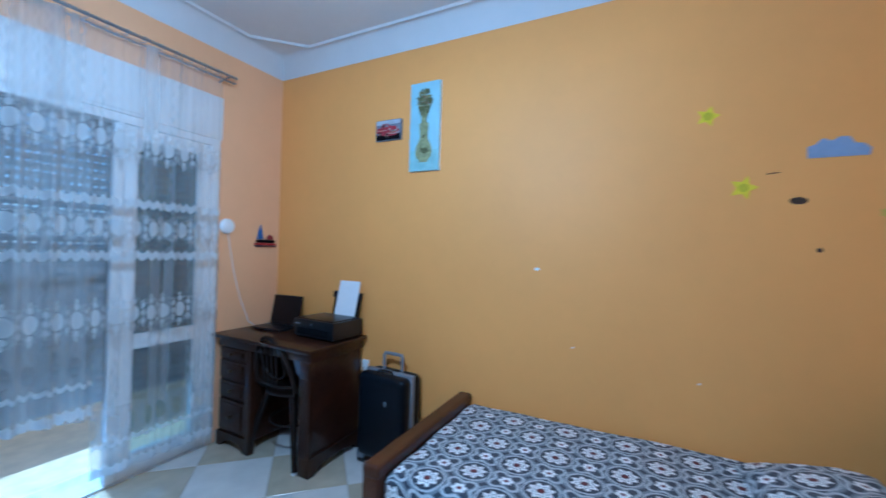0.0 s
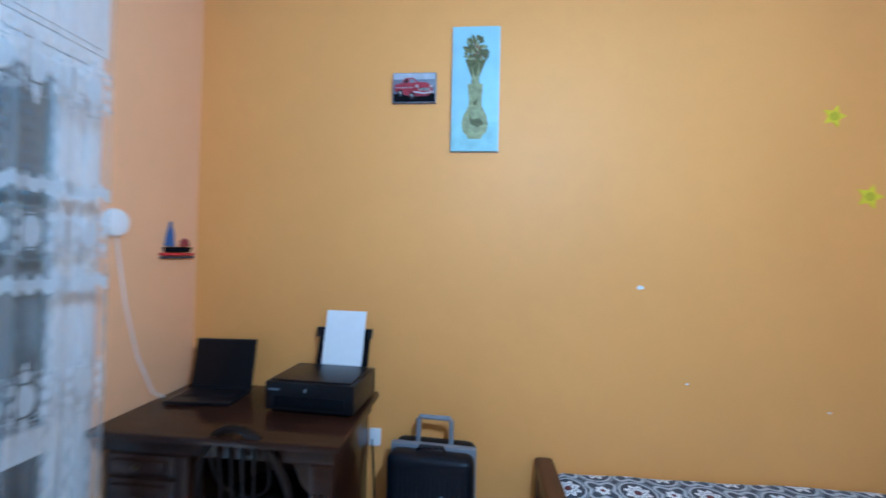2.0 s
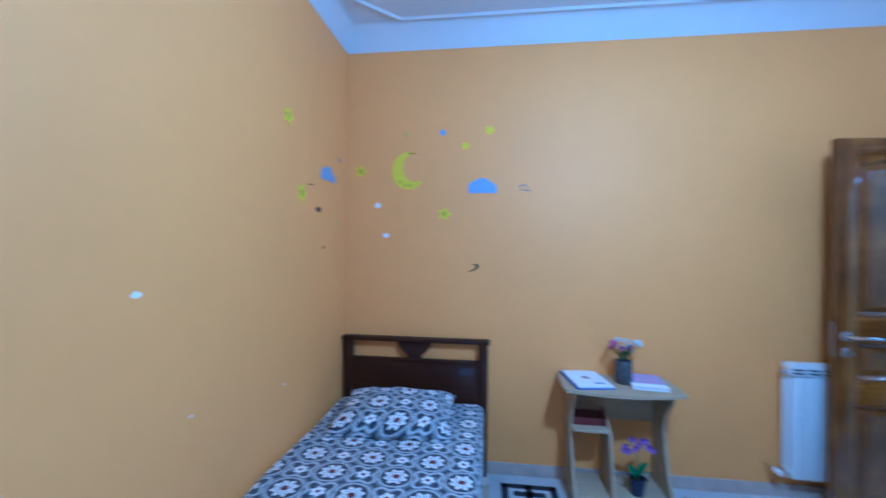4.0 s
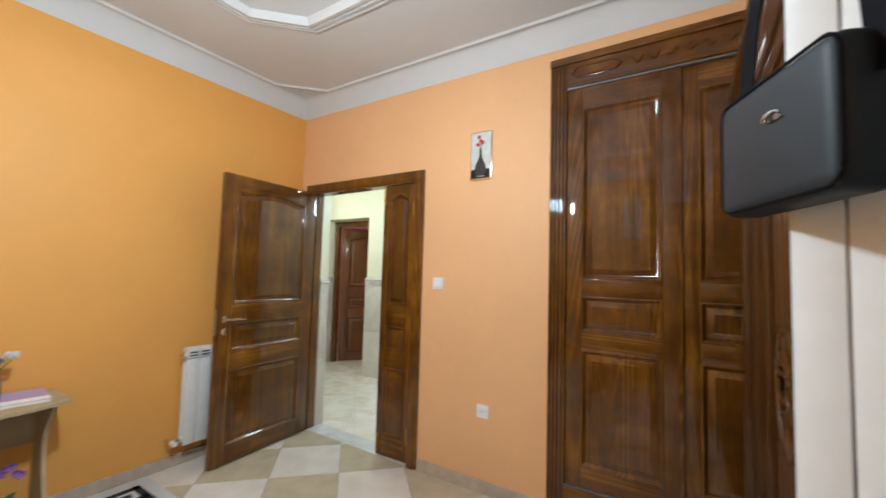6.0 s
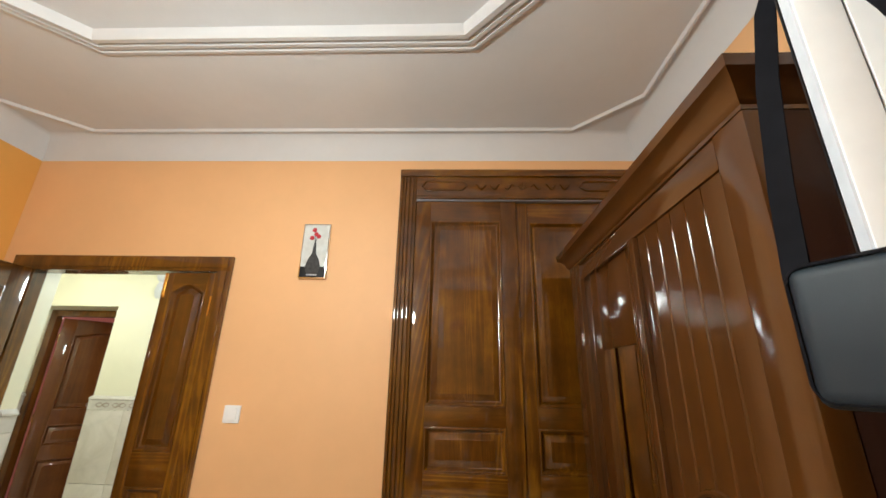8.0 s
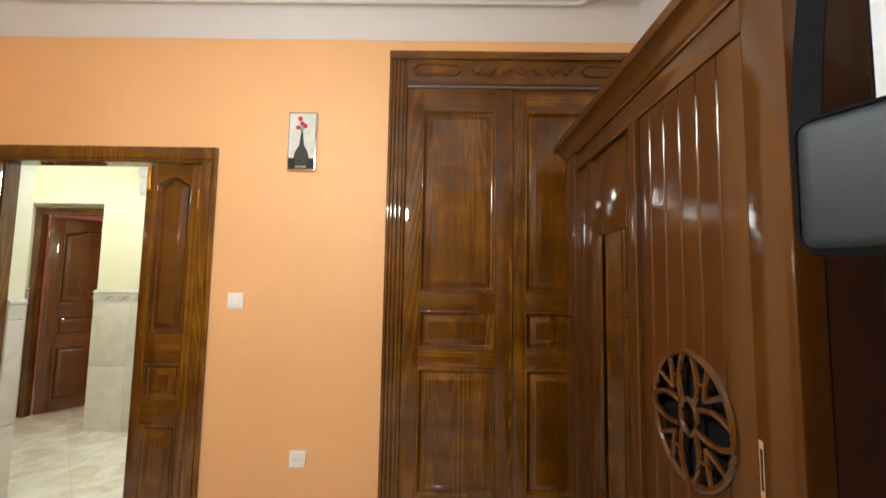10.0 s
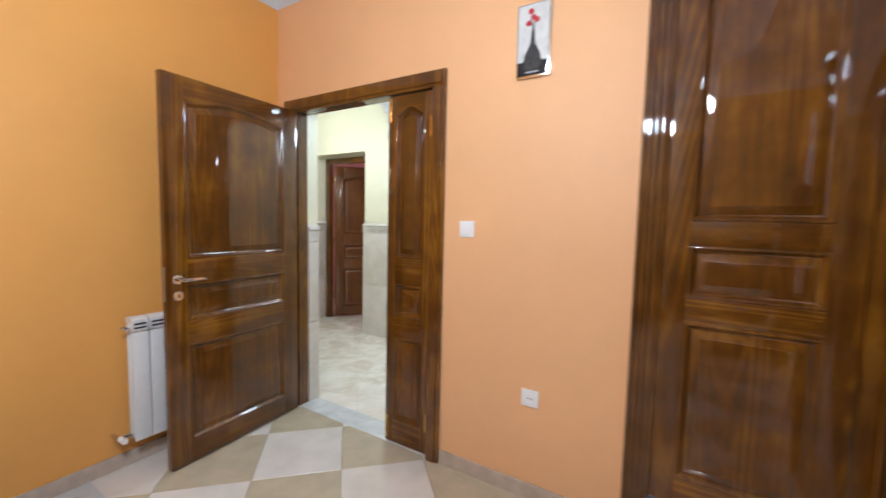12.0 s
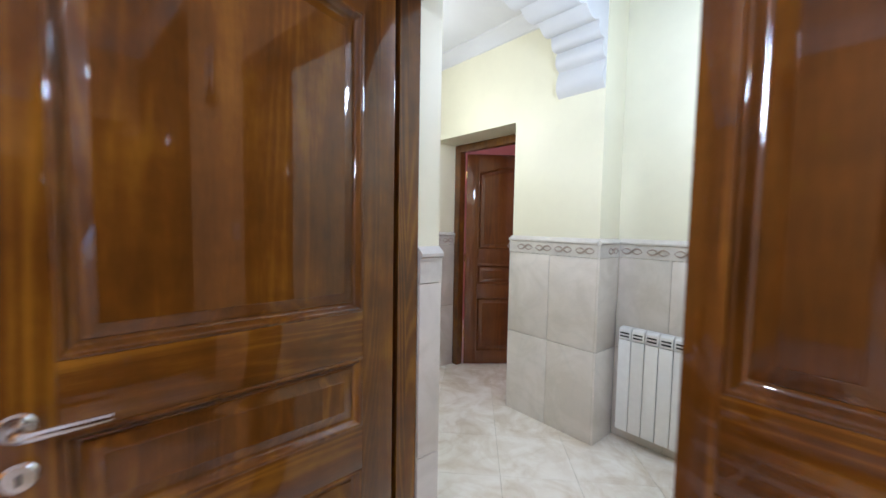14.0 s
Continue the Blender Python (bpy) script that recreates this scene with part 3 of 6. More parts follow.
for z in (0.02, 1.90):
    b = slab(0.285, 0.306, 0.020, 0.024, z, z + 0.14, bevel=0.001)
    box(b, 0.291, 0.299, 0.024, 0.030, z + 0.01, z + 0.12)
    part("bolt", b, BRASS, side, "brass flush bolt")
structure("door_sill", slab(2.437, 3.539, -WT - 0.01, 0.0, -0.06, 0.002, bevel=0.002), MARBLE_SILL, "veined white marble sill")

# ---- built-in closet ----
closet = thing("built_in_closet", pose(0, 0, 0), "glossy brown panelled built-in closet with carved header", "closet")
part("casing", slab(1.32, 1.42, 0.0, 0.020, 0.08, 2.70, bevel=0.004), WOOD_DOOR, closet)
for x in (1.335, 1.358, 1.381, 1.400):
    part("bead", slab(x, x + 0.014, 0.020, 0.032, 0.08, 2.664, bevel=0.004), WOOD_DOOR, closet)
part("header", slab(0.003, 1.32, 0.0, 0.020, 2.52, 2.70, bevel=0.003), WOOD_DOOR_X, closet)
part("cornice", slab(0.003, 1.42, 0.0205, 0.034, 2.665, 2.71, bevel=0.005), WOOD_DOOR_X, closet)
part("header_bead", slab(0.003, 1.32, 0.020, 0.030, 2.522, 2.54, bevel=0.004), WOOD_DOOR_X, closet)
part("plinth", slab(0.003, 1.42, 0.0, 0.035, 0.0, 0.075), WOOD_DOOR_X, closet)
part("bottom_rail", slab(0.003, 1.319, 0.0, 0.030, 0.075, 0.215, bevel=0.006), WOOD_DOOR_X, closet)
part("rail_bead", slab(0.003, 1.319, 0.030, 0.040, 0.09, 0.14, bevel=0.004), WOOD_DOOR_X, closet)
bm = bmesh.new()
for x0, x1 in ((1.02, 1.29), (0.10, 0.36)):
    pts = [(x0 + 0.03, 0.024, 2.575), (x1 - 0.03, 0.024, 2.575), (x1, 0.024, 2.60), (x1 - 0.03, 0.024, 2.635), (x0 + 0.03, 0.024, 2.635), (x0, 0.024, 2.605)]
    tube(bm, pts, 0.006, 6, closed=True)
for s in (1, -1):
    for k in range(3):
        cx = 0.69 + s * (0.05 + 0.085 * k)
        tube(bm, [(cx + s * 0.055 * (a / 8), 0.024, 2.60 + 0.016 * math.sin(a * 0.75 + k)) for a in range(9)], [0.004 + 0.005 * math.sin(math.pi * a / 8) for a in range(9)], 6)
for a in range(5):
    ang = math.pi * (0.15 + 0.175 * a)
    tube(bm, [(0.69, 0.024, 2.585), (0.69 + 0.035 * math.cos(ang), 0.028, 2.585 + 0.04 * math.sin(ang))], [0.009, 0.004], 6)
part("carving", bm, WOOD_DOOR_X, closet, "carved scrolls and leaves")
for x0, w in ((0.735, 0.585), (0.095, 0.655)):
    d = new("door")
    d.parent = closet
    d.matrix_local = pose(x0, -0.015 if x0 > 0.5 else -0.035, 0.225)
    panel_leaf(d, w, 2.285, 0.036, [(0.110, 0.757, 0), (0.854, 1.059, 0), (1.155, 2.163, 0)], 0.088, WOOD_DOOR, WOOD_DOOR_X, both=True)
    bpy.context.view_layer.update()
part("track", slab(0.08, 1.32, -0.05, 0.012, 2.511, 2.522), STEEL, closet, "metal top track")
part("bottom_track", slab(0.08, 1.32, -0.05, 0.012, 0.214, 0.222), STEEL, closet, "metal bottom track")
part("jamb", slab(0.003, 0.10, -0.05, 0.02, 0.215, 2.52), WOOD_DOOR, closet)


def wall_plate(name, x, z, label, category):
    t = thing(name, pose(x, 0, z), label, category)
    part("plate", slab(-0.042, 0.042, 0, 0.009, -0.042, 0.042, bevel=0.003), WHITE_PLASTIC, t)
    return t


pl = thing("shutter_switch", pose(0, 1.66, 1.39, 0, 0, 90), "white switch plate beside the balcony door", "switch")
part("plate", slab(-0.055, 0.055, -0.012, 0.0, -0.042, 0.042, bevel=0.003), WHITE_PLASTIC, pl)
sw = wall_plate("light_switch", 2.213, 1.317, "white square light switch on the peach wall", "switch")
part("rocker", slab(-0.027, 0.027, 0.009, 0.014, -0.027, 0.027, bevel=0.002), WHITE_PLASTIC, sw)
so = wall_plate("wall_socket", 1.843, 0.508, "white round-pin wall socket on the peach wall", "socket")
# flat disc; the shade of the socket's recess is put into its grey
part("well", lathe(bmesh.new(), [(0, 0.0085), (0.019, 0.0085), (0.019, 0.0098), (0, 0.0098)], seg=24), plain("socket_recess_shade", (0.42, 0.43, 0.44), 0.4), so, "grey disc toned like the socket's shaded recess").matrix_local = pose(0, 0, 0, -90)
b = lathe(bmesh.new(), [(0.0195, 0.003), (0.02, 0.012), (0.024, 0.013), (0.026, 0.009)], seg=24)
part("ring", b, WHITE_PLASTIC, so).matrix_local = pose(0, 0.001, 0, -90)
b = bmesh.new()
for dx in (-0.008, 0.008):
    lathe(b, [(0.0, 0.0104), (0.003, 0.0104), (0.003, 0.009), (0.0, 0.009)], (dx, 0, 0), 8)
part("hole", b, VENT, so).matrix_local = pose(0, 0.001, 0, -90)

# small vase picture beside the closet
pic = thing("vase_picture", pose(1.889, 0.0, 2.19, 0, 0, 180), "small framed print of a black vase with red blossoms", "picture")
part("frame", slab(-0.078, 0.078, -0.022, 0, -0.163, 0.163, bevel=0.002), CHROME, pic, "thin silver frame")
part("print", slab(-0.071, 0.071, -0.024, -0.021, -0.156, 0.156), plain("print_pale_grey", (0.62, 0.64, 0.62), 0.4, vary=0.1), pic)
part("table_band", slab(-0.071, 0.071, -0.0255, -0.0235, -0.156, -0.095), BLACK, pic)
half = [(0.004, 0.05), (0.008, 0.02), (0.012, -0.02), (0.034, -0.06), (0.042, -0.095), (0.036, -0.125), (0.022, -0.138)]
part("vase", extrude(bmesh.new(), [(-x, z) for x, z in half] + [(x, z) for x, z in reversed(half)], "y", -0.028, -0.025), plain("print_vase_dark", (0.035, 0.032, 0.032), 0.6, vary=0.7, scale=70), pic)
b = bmesh.new()
for x, z in ((-0.012, 0.125), (0.016, 0.085), (-0.022, 0.075), (0.0, 0.098)):
    extrude(b, [(x + 0.013 * math.cos(a), z + 0.013 * math.sin(a)) for a in np.linspace(0, 2 * math.pi, 9)[:-1]], "y", -0.028, -0.0245)
part("blossom", b, RED, pic)
b = bmesh.new()
for x, z in ((-0.012, 0.125), (0.016, 0.085), (-0.022, 0.075)):
    tube(b, [(0, -0.026, 0.04), (x * 0.3, -0.026, 0.07), (x, -0.026, z)], 0.0015, 5)
part("stem", b, BLACK, pic)
part("vase_foot", slab(-0.03, 0.03, -0.0285, -0.0255, -0.147, -0.140), STEEL, pic)

# ---- wardrobe ----
war = thing("wardrobe", pose(0, 0, 0), "dark mahogany sliding-door wardrobe with cornice and round grille", "wardrobe")
part("carcass", slab(0.012, 0.47, 0.24, 1.465, 0.08, 2.02, bevel=0.002), WOOD_SIDE, war, "side panels in wardrobe wood darkened for shade")
part("plinth", slab(0.03, 0.50, 0.25, 1.455, 0.0, 0.08), WOOD_WARD_Y, war)
bm = bmesh.new()
outline = [(0.0, 2.02), (0.0, 2.03), (0.010, 2.04), (0.015, 2.056), (0.030, 2.074), (0.046, 2.084), (0.050, 2.108)]
loops = []
for d, z in outline:
    loops.append([bm.verts.new(p) for p in ((0.012, 0.24 - d, z), (0.52 + d, 0.24 - d, z), (0.52 + d, 1.467 + d, z), (0.012, 1.467 + d, z))])
for a, b in zip(loops, loops[1:]):
    for i in range(4):
        bm.faces.new((a[i], a[(i + 1) % 4], b[(i + 1) % 4], b[i]))
bm.faces.new(loops[0])
bm.faces.new(loops[-1])
bmesh.ops.recalc_face_normals(bm, faces=bm.faces)
part("cornice", bm, WOOD_WARD_Y, war, "stepped cornice")
for y0, y1 in ((1.37, 1.467), (0.24, 0.375)):
    part("pilaster", slab(0.47, 0.52, y0, y1, 0.08, 2.02, bevel=0.006), WOOD_WARD, war)
part("top_rail", slab(0.47, 0.515, 0.33, 1.37, 1.945, 2.02, bevel=0.004), WOOD_WARD_Y, war)
part("bottom_rail", slab(0.47, 0.515, 0.33, 1.37, 0.08, 0.16, bevel=0.004), WOOD_WARD_Y, war)
door2 = new("door")
door2.parent = war
# boards of the near door, with a round opening cut by the grille ring
CY, CZ, CR = 1.152, 1.138, 0.149
edges = [0.93, 1.003, 1.074, 1.144, 1.214, 1.284, 1.37]
for y0, y1 in zip(edges, edges[1:]):
    bmb = bmesh.new()
    ys = (y0 + 0.0015, y1 - 0.0015)
    near = min(max(CY, ys[0]), ys[1])
    if abs(near - CY) >= CR:
        box(bmb, 0.488, 0.508, ys[0], ys[1], 0.16, 1.945, bevel=0.003)
    else:
        def half_at(y, s):
            q = CR ** 2 - (y - CY) ** 2
            return CZ + s * math.sqrt(q) if q > 0 else CZ
        samples = list(np.linspace(ys[0], ys[1], 6))
        extrude(bmb, [(ys[0], 1.945), (ys[1], 1.945)] + [(y, half_at(y, 1)) for y in reversed(samples)], "x", 0.488, 0.508)
        extrude(bmb, [(ys[1], 0.16), (ys[0], 0.16)] + [(y, half_at(y, -1)) for y in samples], "x", 0.488, 0.508)
    part("board", bmb, WOOD_WARD, door2)
    for za, zb in ((0.3, CZ - CR), (CZ + CR, 1.885)):
        if y1 < 1.36:
            part("groove_bead", tube(bmesh.new(), [(0.5058, y1, za), (0.5058, y1, zb)], 0.006, 16), WOOD_WARD, door2)
part("backing", slab(0.474, 0.480, 0.98, 1.35, 0.95, 1.33), BLACK_MATT, door2, "black backing behind the grille")
bm = bmesh.new()
tube(bm, [(0.508, CY + CR * math.cos(a), CZ + CR * math.sin(a)) for a in np.linspace(0, 2 * math.pi, 41)[:-1]], 0.009, 8, closed=True)
tube(bm, [(0.508, CY + 0.032 * math.cos(a), CZ + 0.04 * math.sin(a)) for a in np.linspace(0, 2 * math.pi, 17)[:-1]], 0.007, 8, closed=True)
for s in (1, -1):
    for q in (1, -1):
        bow = [(0.026 + 0.013 * math.sin(math.pi * k / 8) - 0.010 * k / 8, 0.034 + k * 0.0138) for k in range(9)]
        tube(bm, [(0.508, CY + s * u, CZ + q * w) for u, w in bow], 0.0072, 6)
        tube(bm, [(0.508, CY + s * w, CZ + q * u) for u, w in bow], 0.0072, 6)
        for a0 in (33, 60):
            far_y, far_z = (CR - 0.003) * math.cos(radians(a0)), (CR - 0.003) * math.sin(radians(a0))
            tube(bm, [(0.508, CY + s * 0.058, CZ + q * 0.052), (0.508, CY + s * (0.058 + far_y) / 2.05, CZ + q * (0.052 + far_z) / 2.05), (0.508, CY + s * far_y, CZ + q * far_z)], 0.0062, 6)
        tube(bm, [(0.508, CY + s * 0.038, CZ + q * 0.085), (0.508, CY + s * 0.07, CZ + q * 0.085)], 0.0055, 6)
part("grille", bm, WOOD_WARD, door2, "round grille of curved bars")
door1 = new("door")
door1.parent = war
part("frame", slab(0.476, 0.500, 0.375, 0.528, 0.16, 1.945, bevel=0.003), WOOD_WARD, door1)
part("frame", slab(0.476, 0.500, 0.83, 0.93, 0.16, 1.945, bevel=0.003), WOOD_WARD, door1)
part("top_panel", slab(0.476, 0.496, 0.528, 0.83, 1.63, 1.945, bevel=0.004), WOOD_WARD, door1)
part("mirror_panel", slab(0.476, 0.486, 0.528, 0.83, 0.66, 1.63), plain("dark_mirror", (0.74, 0.66, 0.54), 0.03, 1.0, vary=0.02), door1, "tinted mirror panel")
part("lower_panel", slab(0.476, 0.496, 0.528, 0.83, 0.16, 0.66, bevel=0.004), WOOD_WARD, door1)
part("mid_stile", slab(0.500, 0.524, 0.90, 0.945, 0.16, 1.945, bevel=0.008), WOOD_WARD, war)
part("lock_plate", slab(0.52, 0.523, 1.379, 1.389, 1.075, 1.175), CHROME, war, "thin chrome strike")
part("slot", slab(0.5225, 0.5238, 1.382, 1.386, 1.09, 1.16), VENT, war)

# ---- balcony door ----
bal = thing("balcony_door_frame", pose(0, 0, 0), "white plastic balcony door frame with roller shutter box", "door frame")
bm = bmesh.new()
box(bm, -0.07, 0.012, 1.93, 1.985, 0.0, 2.15, bevel=0.003)
box(bm, -0.07, 0.012, 3.065, 3.12, 0.0, 2.15, bevel=0.003)
box(bm, -0.07, 0.012, 1.985, 3.065, 2.10, 2.15, bevel=0.003)
part("frame", bm, WHITE_PVC, bal)
part("shutter_box", slab(-0.22, 0.02, 1.90, 3.13, 2.15, 2.45, bevel=0.006), WHITE_PVC, bal, "white roller shutter box")
part("box_lid", slab(0.02, 0.026, 1.93, 3.10, 2.17, 2.43, bevel=0.003), WHITE_PVC, bal)
part("threshold", slab(-0.25, 0.01, 1.93, 3.12, -0.06, 0.012), MARBLE_SILL, bal, "marble threshold")
shut = thing("roller_shutter", pose(-0.17, 0, 0), "half-lowered pale grey roller shutter with light slits", "shutter")
for k in range(36):
    z = 0.45 + 0.0475 * k
    slits = 1.30 < z < 2.06
    top = z + (0.0405 if slits else 0.0445)
    b = bmesh.new()
    extrude(b, [(-0.005, z), (0.003, z + 0.002), (0.006, z + 0.02), (0.003, top - 0.002), (-0.005, top)], "y", 1.95, 3.10)
    y = 1.95
    while y < 3.095:
        step = 0.036 if slits else 1.15
        box(b, -0.003, 0.001, y, min(y + (0.023 if slits else step), 3.10), top - 0.001, z + 0.0485)
        y += step
    part("slat", b, SHUTTER, shut, smooth=False)


def pvc_leaf(t, w, h, mid, hinge, free):
    """A white two-light leaf from x 0 (hinge) to w, its stiles hinge and free wide."""
    for x0, x1, g in ((0, hinge, hinge * 0.5), (w - free, w, w - 0.05)):
        part("stile", slab(x0, g - 0.0015, -0.025, 0.025, 0, h, bevel=0.003), WHITE_PVC, t)
        part("stile", slab(g + 0.0015, x1, -0.025, 0.025, 0, h, bevel=0.003), WHITE_PVC, t)
        part("groove", slab(g - 0.002, g + 0.002, -0.020, 0.020, 0.005, h - 0.005), STEEL, t, "grey groove line")
    part("edge_strip", slab(w, w + 0.003, -0.006, 0.022, 0.01, h - 0.01), ALU, t, "bright metal edge strip")
    part("seal", slab(w, w + 0.004, -0.014, -0.009, 0.01, h - 0.01), BLACK, t, "black rubber seal")
    for z0, z1 in ((0, 0.13), (mid - 0.045, mid + 0.045), (h - 0.08, h)):
        part("rail", slab(hinge, w - free, -0.0245, 0.0245, z0, z1, bevel=0.003), WHITE_PVC, t)
    part("pane", slab(hinge - 0.004, w - free + 0.004, -0.003, 0.003, 0.12, mid - 0.04), GLASS, t, "clear glass pane", smooth=False)
    part("pane", slab(hinge - 0.004, w - free + 0.004, -0.003, 0.003, mid + 0.04, h - 0.075), GLASS, t, "clear glass pane", smooth=False)


fix = thing("balcony_leaf", pose(-0.02, 3.065, 0.013, 0, 0, -90), "closed white glazed balcony door leaf behind the lace curtain", "door")
pvc_leaf(fix, 0.565, 2.085, 0.80, 0.09, 0.12)
b = slab(0.515, 0.54, -0.035, -0.025, 0.85, 1.03, bevel=0.004)
tube(b, [(0.527, -0.03, 0.99), (0.527, -0.07, 0.99), (0.50, -0.075, 0.985), (0.42, -0.075, 0.985)], 0.008, 8)
part("handle", b, BLACK, fix, "black handle")
ANG = math.degrees(math.atan2(1.654 - 1.925, 0.574))
opn = thing("balcony_leaf", pose(0.012, 1.925, 0.05, 0, 0, ANG), "open white glazed balcony door leaf with a bag hung on it", "door")
pvc_leaf(opn, 0.624, 2.06, 0.80, 0.08, 0.12)

# ---- curtain ----
bm = bmesh.new()
cols, zs = 240, [0.0, 0.25, 0.6, 1.1, 1.6, 2.1, 2.56]
grid = []
for i in range(cols + 1):
    y = 1.885 + 1.165 * i / cols
    hem = 0.05 if y < 2.04 else (0.50 + 0.10 * (2.04 - y) if y < 2.385 else 0.13)
    fold = 0.022 * math.sin(y * 46 + 1.3 * math.sin(y * 9)) + 0.012 * math.sin(y * 91 + 2)
    col = []
    for k, zf in enumerate(zs):
        zz = hem + (2.56 - hem) * zf / 2.56
        tight = 0.55 + 0.45 * (1 - zf / 2.56)
        col.append(bm.verts.new((0.125 + fold * tight * (0.6 if y > 2.2 else 1.3), y + 0.004 * math.sin(zz * 3 + y * 20), zz)))
    grid.append(col)
for i in range(cols):
    for k in range(len(zs) - 1):
        bm.faces.new((grid[i][k], grid[i + 1][k], grid[i + 1][k + 1], grid[i][k + 1]))
solid("curtain", bm, LACE, "sheer white lace curtain with oval bands before the balcony door", "curtain")
rod = thing("curtain_rod", pose(0.125, 0, 2.58), "dark metal double curtain rod above the balcony door", "curtain rod")
part("rod", tube(bmesh.new(), [(0, 1.5, 0), (0, 3.15, 0)], 0.009, 12), STEEL, rod)
part("back_rod", tube(bmesh.new(), [(-0.05, 1.5, -0.02), (-0.05, 3.17, -0.02)], 0.007, 12), STEEL, rod)
for y in (1.58, 3.10):
    part("bracket", tube(bmesh.new(), [(-0.125, y, -0.02), (0, y, -0.005)], 0.006, 8), STEEL, rod)
for i in range(13):
    y = 1.96 + i * 0.088
    part("ring", tube(bmesh.new(), [(0.017 * math.cos(a), y, -0.006 + 0.017 * math.sin(a)) for a in np.linspace(0, 2 * math.pi, 13)[:-1]], 0.0025, 6, closed=True), STEEL, rod, "metal ring")

# outside
structure("balcony_floor", slab(-1.5, -0.25, 0.4, 4.6, -0.12, -0.02), CONCRETE, "sunlit balcony floor")
structure("balcony_parapet", slab(-1.62, -1.5, 0.4, 4.6, -0.12, 0.95), CONCRETE, "rendered balcony parapet")
structure("ground", slab(-300, -1.62, -300, 300, -3.3, -3.2), plain("ground_dust", (0.25, 0.22, 0.17), 0.9), "street level ground outside")

# ---- shoulder bag ----
U = Vector((-0.40, 0.92, 0)).normalized()
Nn = Vector((U.y, -U.x, 0))
mb = Matrix((( U.x, -Nn.x, 0, 0.617), (U.y, -Nn.y, 0, 1.727), (0, 0, 1, 1.570), (0, 0, 0, 1)))
bag = thing("shoulder_bag", mb, "black zipped shoulder bag hanging by its strap from a balcony leaf", "bag")
bm = slab(-0.107, 0.107, 0.0, 0.058, -0.085, 0.08, bevel=0.020)
part("body", bm, LEATHER, bag)
for y in (0.004, 0.054):
    pts = []
    for cx, cz, a0 in ((0.085, 0.058, 0), (-0.085, 0.058, 90), (-0.085, -0.058, 180), (0.085, -0.058, 270)):
        pts += [(cx + 0.0205 * math.cos(radians(a0 + k * 22.5)), y, cz + 0.0205 * math.sin(radians(a0 + k * 22.5))) for k in range(5)]
    part("piping", tube(bmesh.new(), pts, 0.0024, 6, closed=True), BLACK_MATT, bag)
for k in range(44):
    x = -0.082 + 0.0038 * k
    part("zip_tooth", slab(x, x + 0.0022, 0.026, 0.032, 0.0795, 0.0815), STEEL, bag, "silver zip tooth", smooth=False)
part("zip_pull", slab(-0.114, -0.108, 0.026, 0.032, 0.035, 0.06, bevel=0.002), CHROME, bag, "silver zip pull")
b = bmesh.new()
tube(b, [(0.012 + 0.014 * math.cos(a), -0.0020, 0.024 + 0.0055 * math.sin(a)) for a in np.linspace(0, 2 * math.pi, 15)[:-1]], 0.0017, 5, closed=True)
tube(b, [(0.024, -0.0020, 0.022), (0.031, -0.0020, 0.019), (0.022, -0.0020, 0.018)], 0.0017, 5)
part("badge", b, CHROME, bag, "small silver outline badge")


def strap(points, width=0.032):
    b = bmesh.new()
    rows = []
    for i, p in enumerate(points):
        rows.append([b.verts.new(Vector(p) + Vector(o)) for o in ((-width / 2, 0, 0), (width / 2, 0, 0), (width / 2, 0.003, 0), (-width / 2, 0.003, 0))])
    for a, c in zip(rows, rows[1:]):
        for j in range(4):
            b.faces.new((a[j], a[(j + 1) % 4], c[(j + 1) % 4], c[j]))
    bmesh.ops.recalc_face_normals(b, faces=b.faces)
    return b


part("strap", strap([(0.108, 0.035, 0.03), (0.108, 0.035, 0.075), (0.095, 0.037, 0.2), (0.055, 0.045, 0.38), (0.012, 0.055, 0.53), (0.0, 0.066, 0.553), (-0.032, 0.072, 0.556)]), BLACK_MATT, bag, "wide black webbing strap")
part("strap", strap([(-0.108, 0.035, 0.03), (-0.108, 0.035, 0.075), (-0.104, 0.045, 0.2), (-0.094, 0.065, 0.38), (-0.080, 0.090, 0.53), (-0.068, 0.090, 0.553), (-0.032, 0.072, 0.556)]), BLACK_MATT, bag, "wide black webbing strap")

# ---- desk ----
desk = thing("desk", pose(0, 0, 0), "dark brown pedestal writing desk in the corner", "desk")
bm = slab(0.02, 0.96, 3.085, 3.635, 0.762, 0.79, bevel=0.010)
part("top", bm, WOOD_DARK, desk)
part("apron", slab(0.05, 0.93, 3.13, 3.62, 0.70, 0.762, bevel=0.003), WOOD_DARK, desk)
part("side_panel", slab(0.885, 0.915, 3.15, 3.62, 0.06, 0.70, bevel=0.003), WOOD_DARK, desk)
part("side_base", extrude(bmesh.new(), [(3.13, 0.0), (3.18, 0.0), (3.22, 0.035), (3.30, 0.05), (3.45, 0.05), (3.55, 0.035), (3.58, 0.0), (3.62, 0.0), (3.62, 0.12), (3.13, 0.12)], "x", 0.875, 0.93), WOOD_DARK, desk)
part("corner_post", slab(0.84, 0.925, 3.125, 3.165, 0.0, 0.70, bevel=0.008), WOOD_DARK, desk)
for x in (0.856, 0.882, 0.906):
    part("flute", tube(bmesh.new(), [(x, 3.124, 0.12), (x, 3.124, 0.60)], 0.007, 8), WOOD_DARK, desk)
part("bracket", extrude(bmesh.new(), [(0.84, 0.70), (0.84, 0.60), (0.81, 0.63), (0.78, 0.70)], "y", 3.13, 3.155), WOOD_DARK, desk)
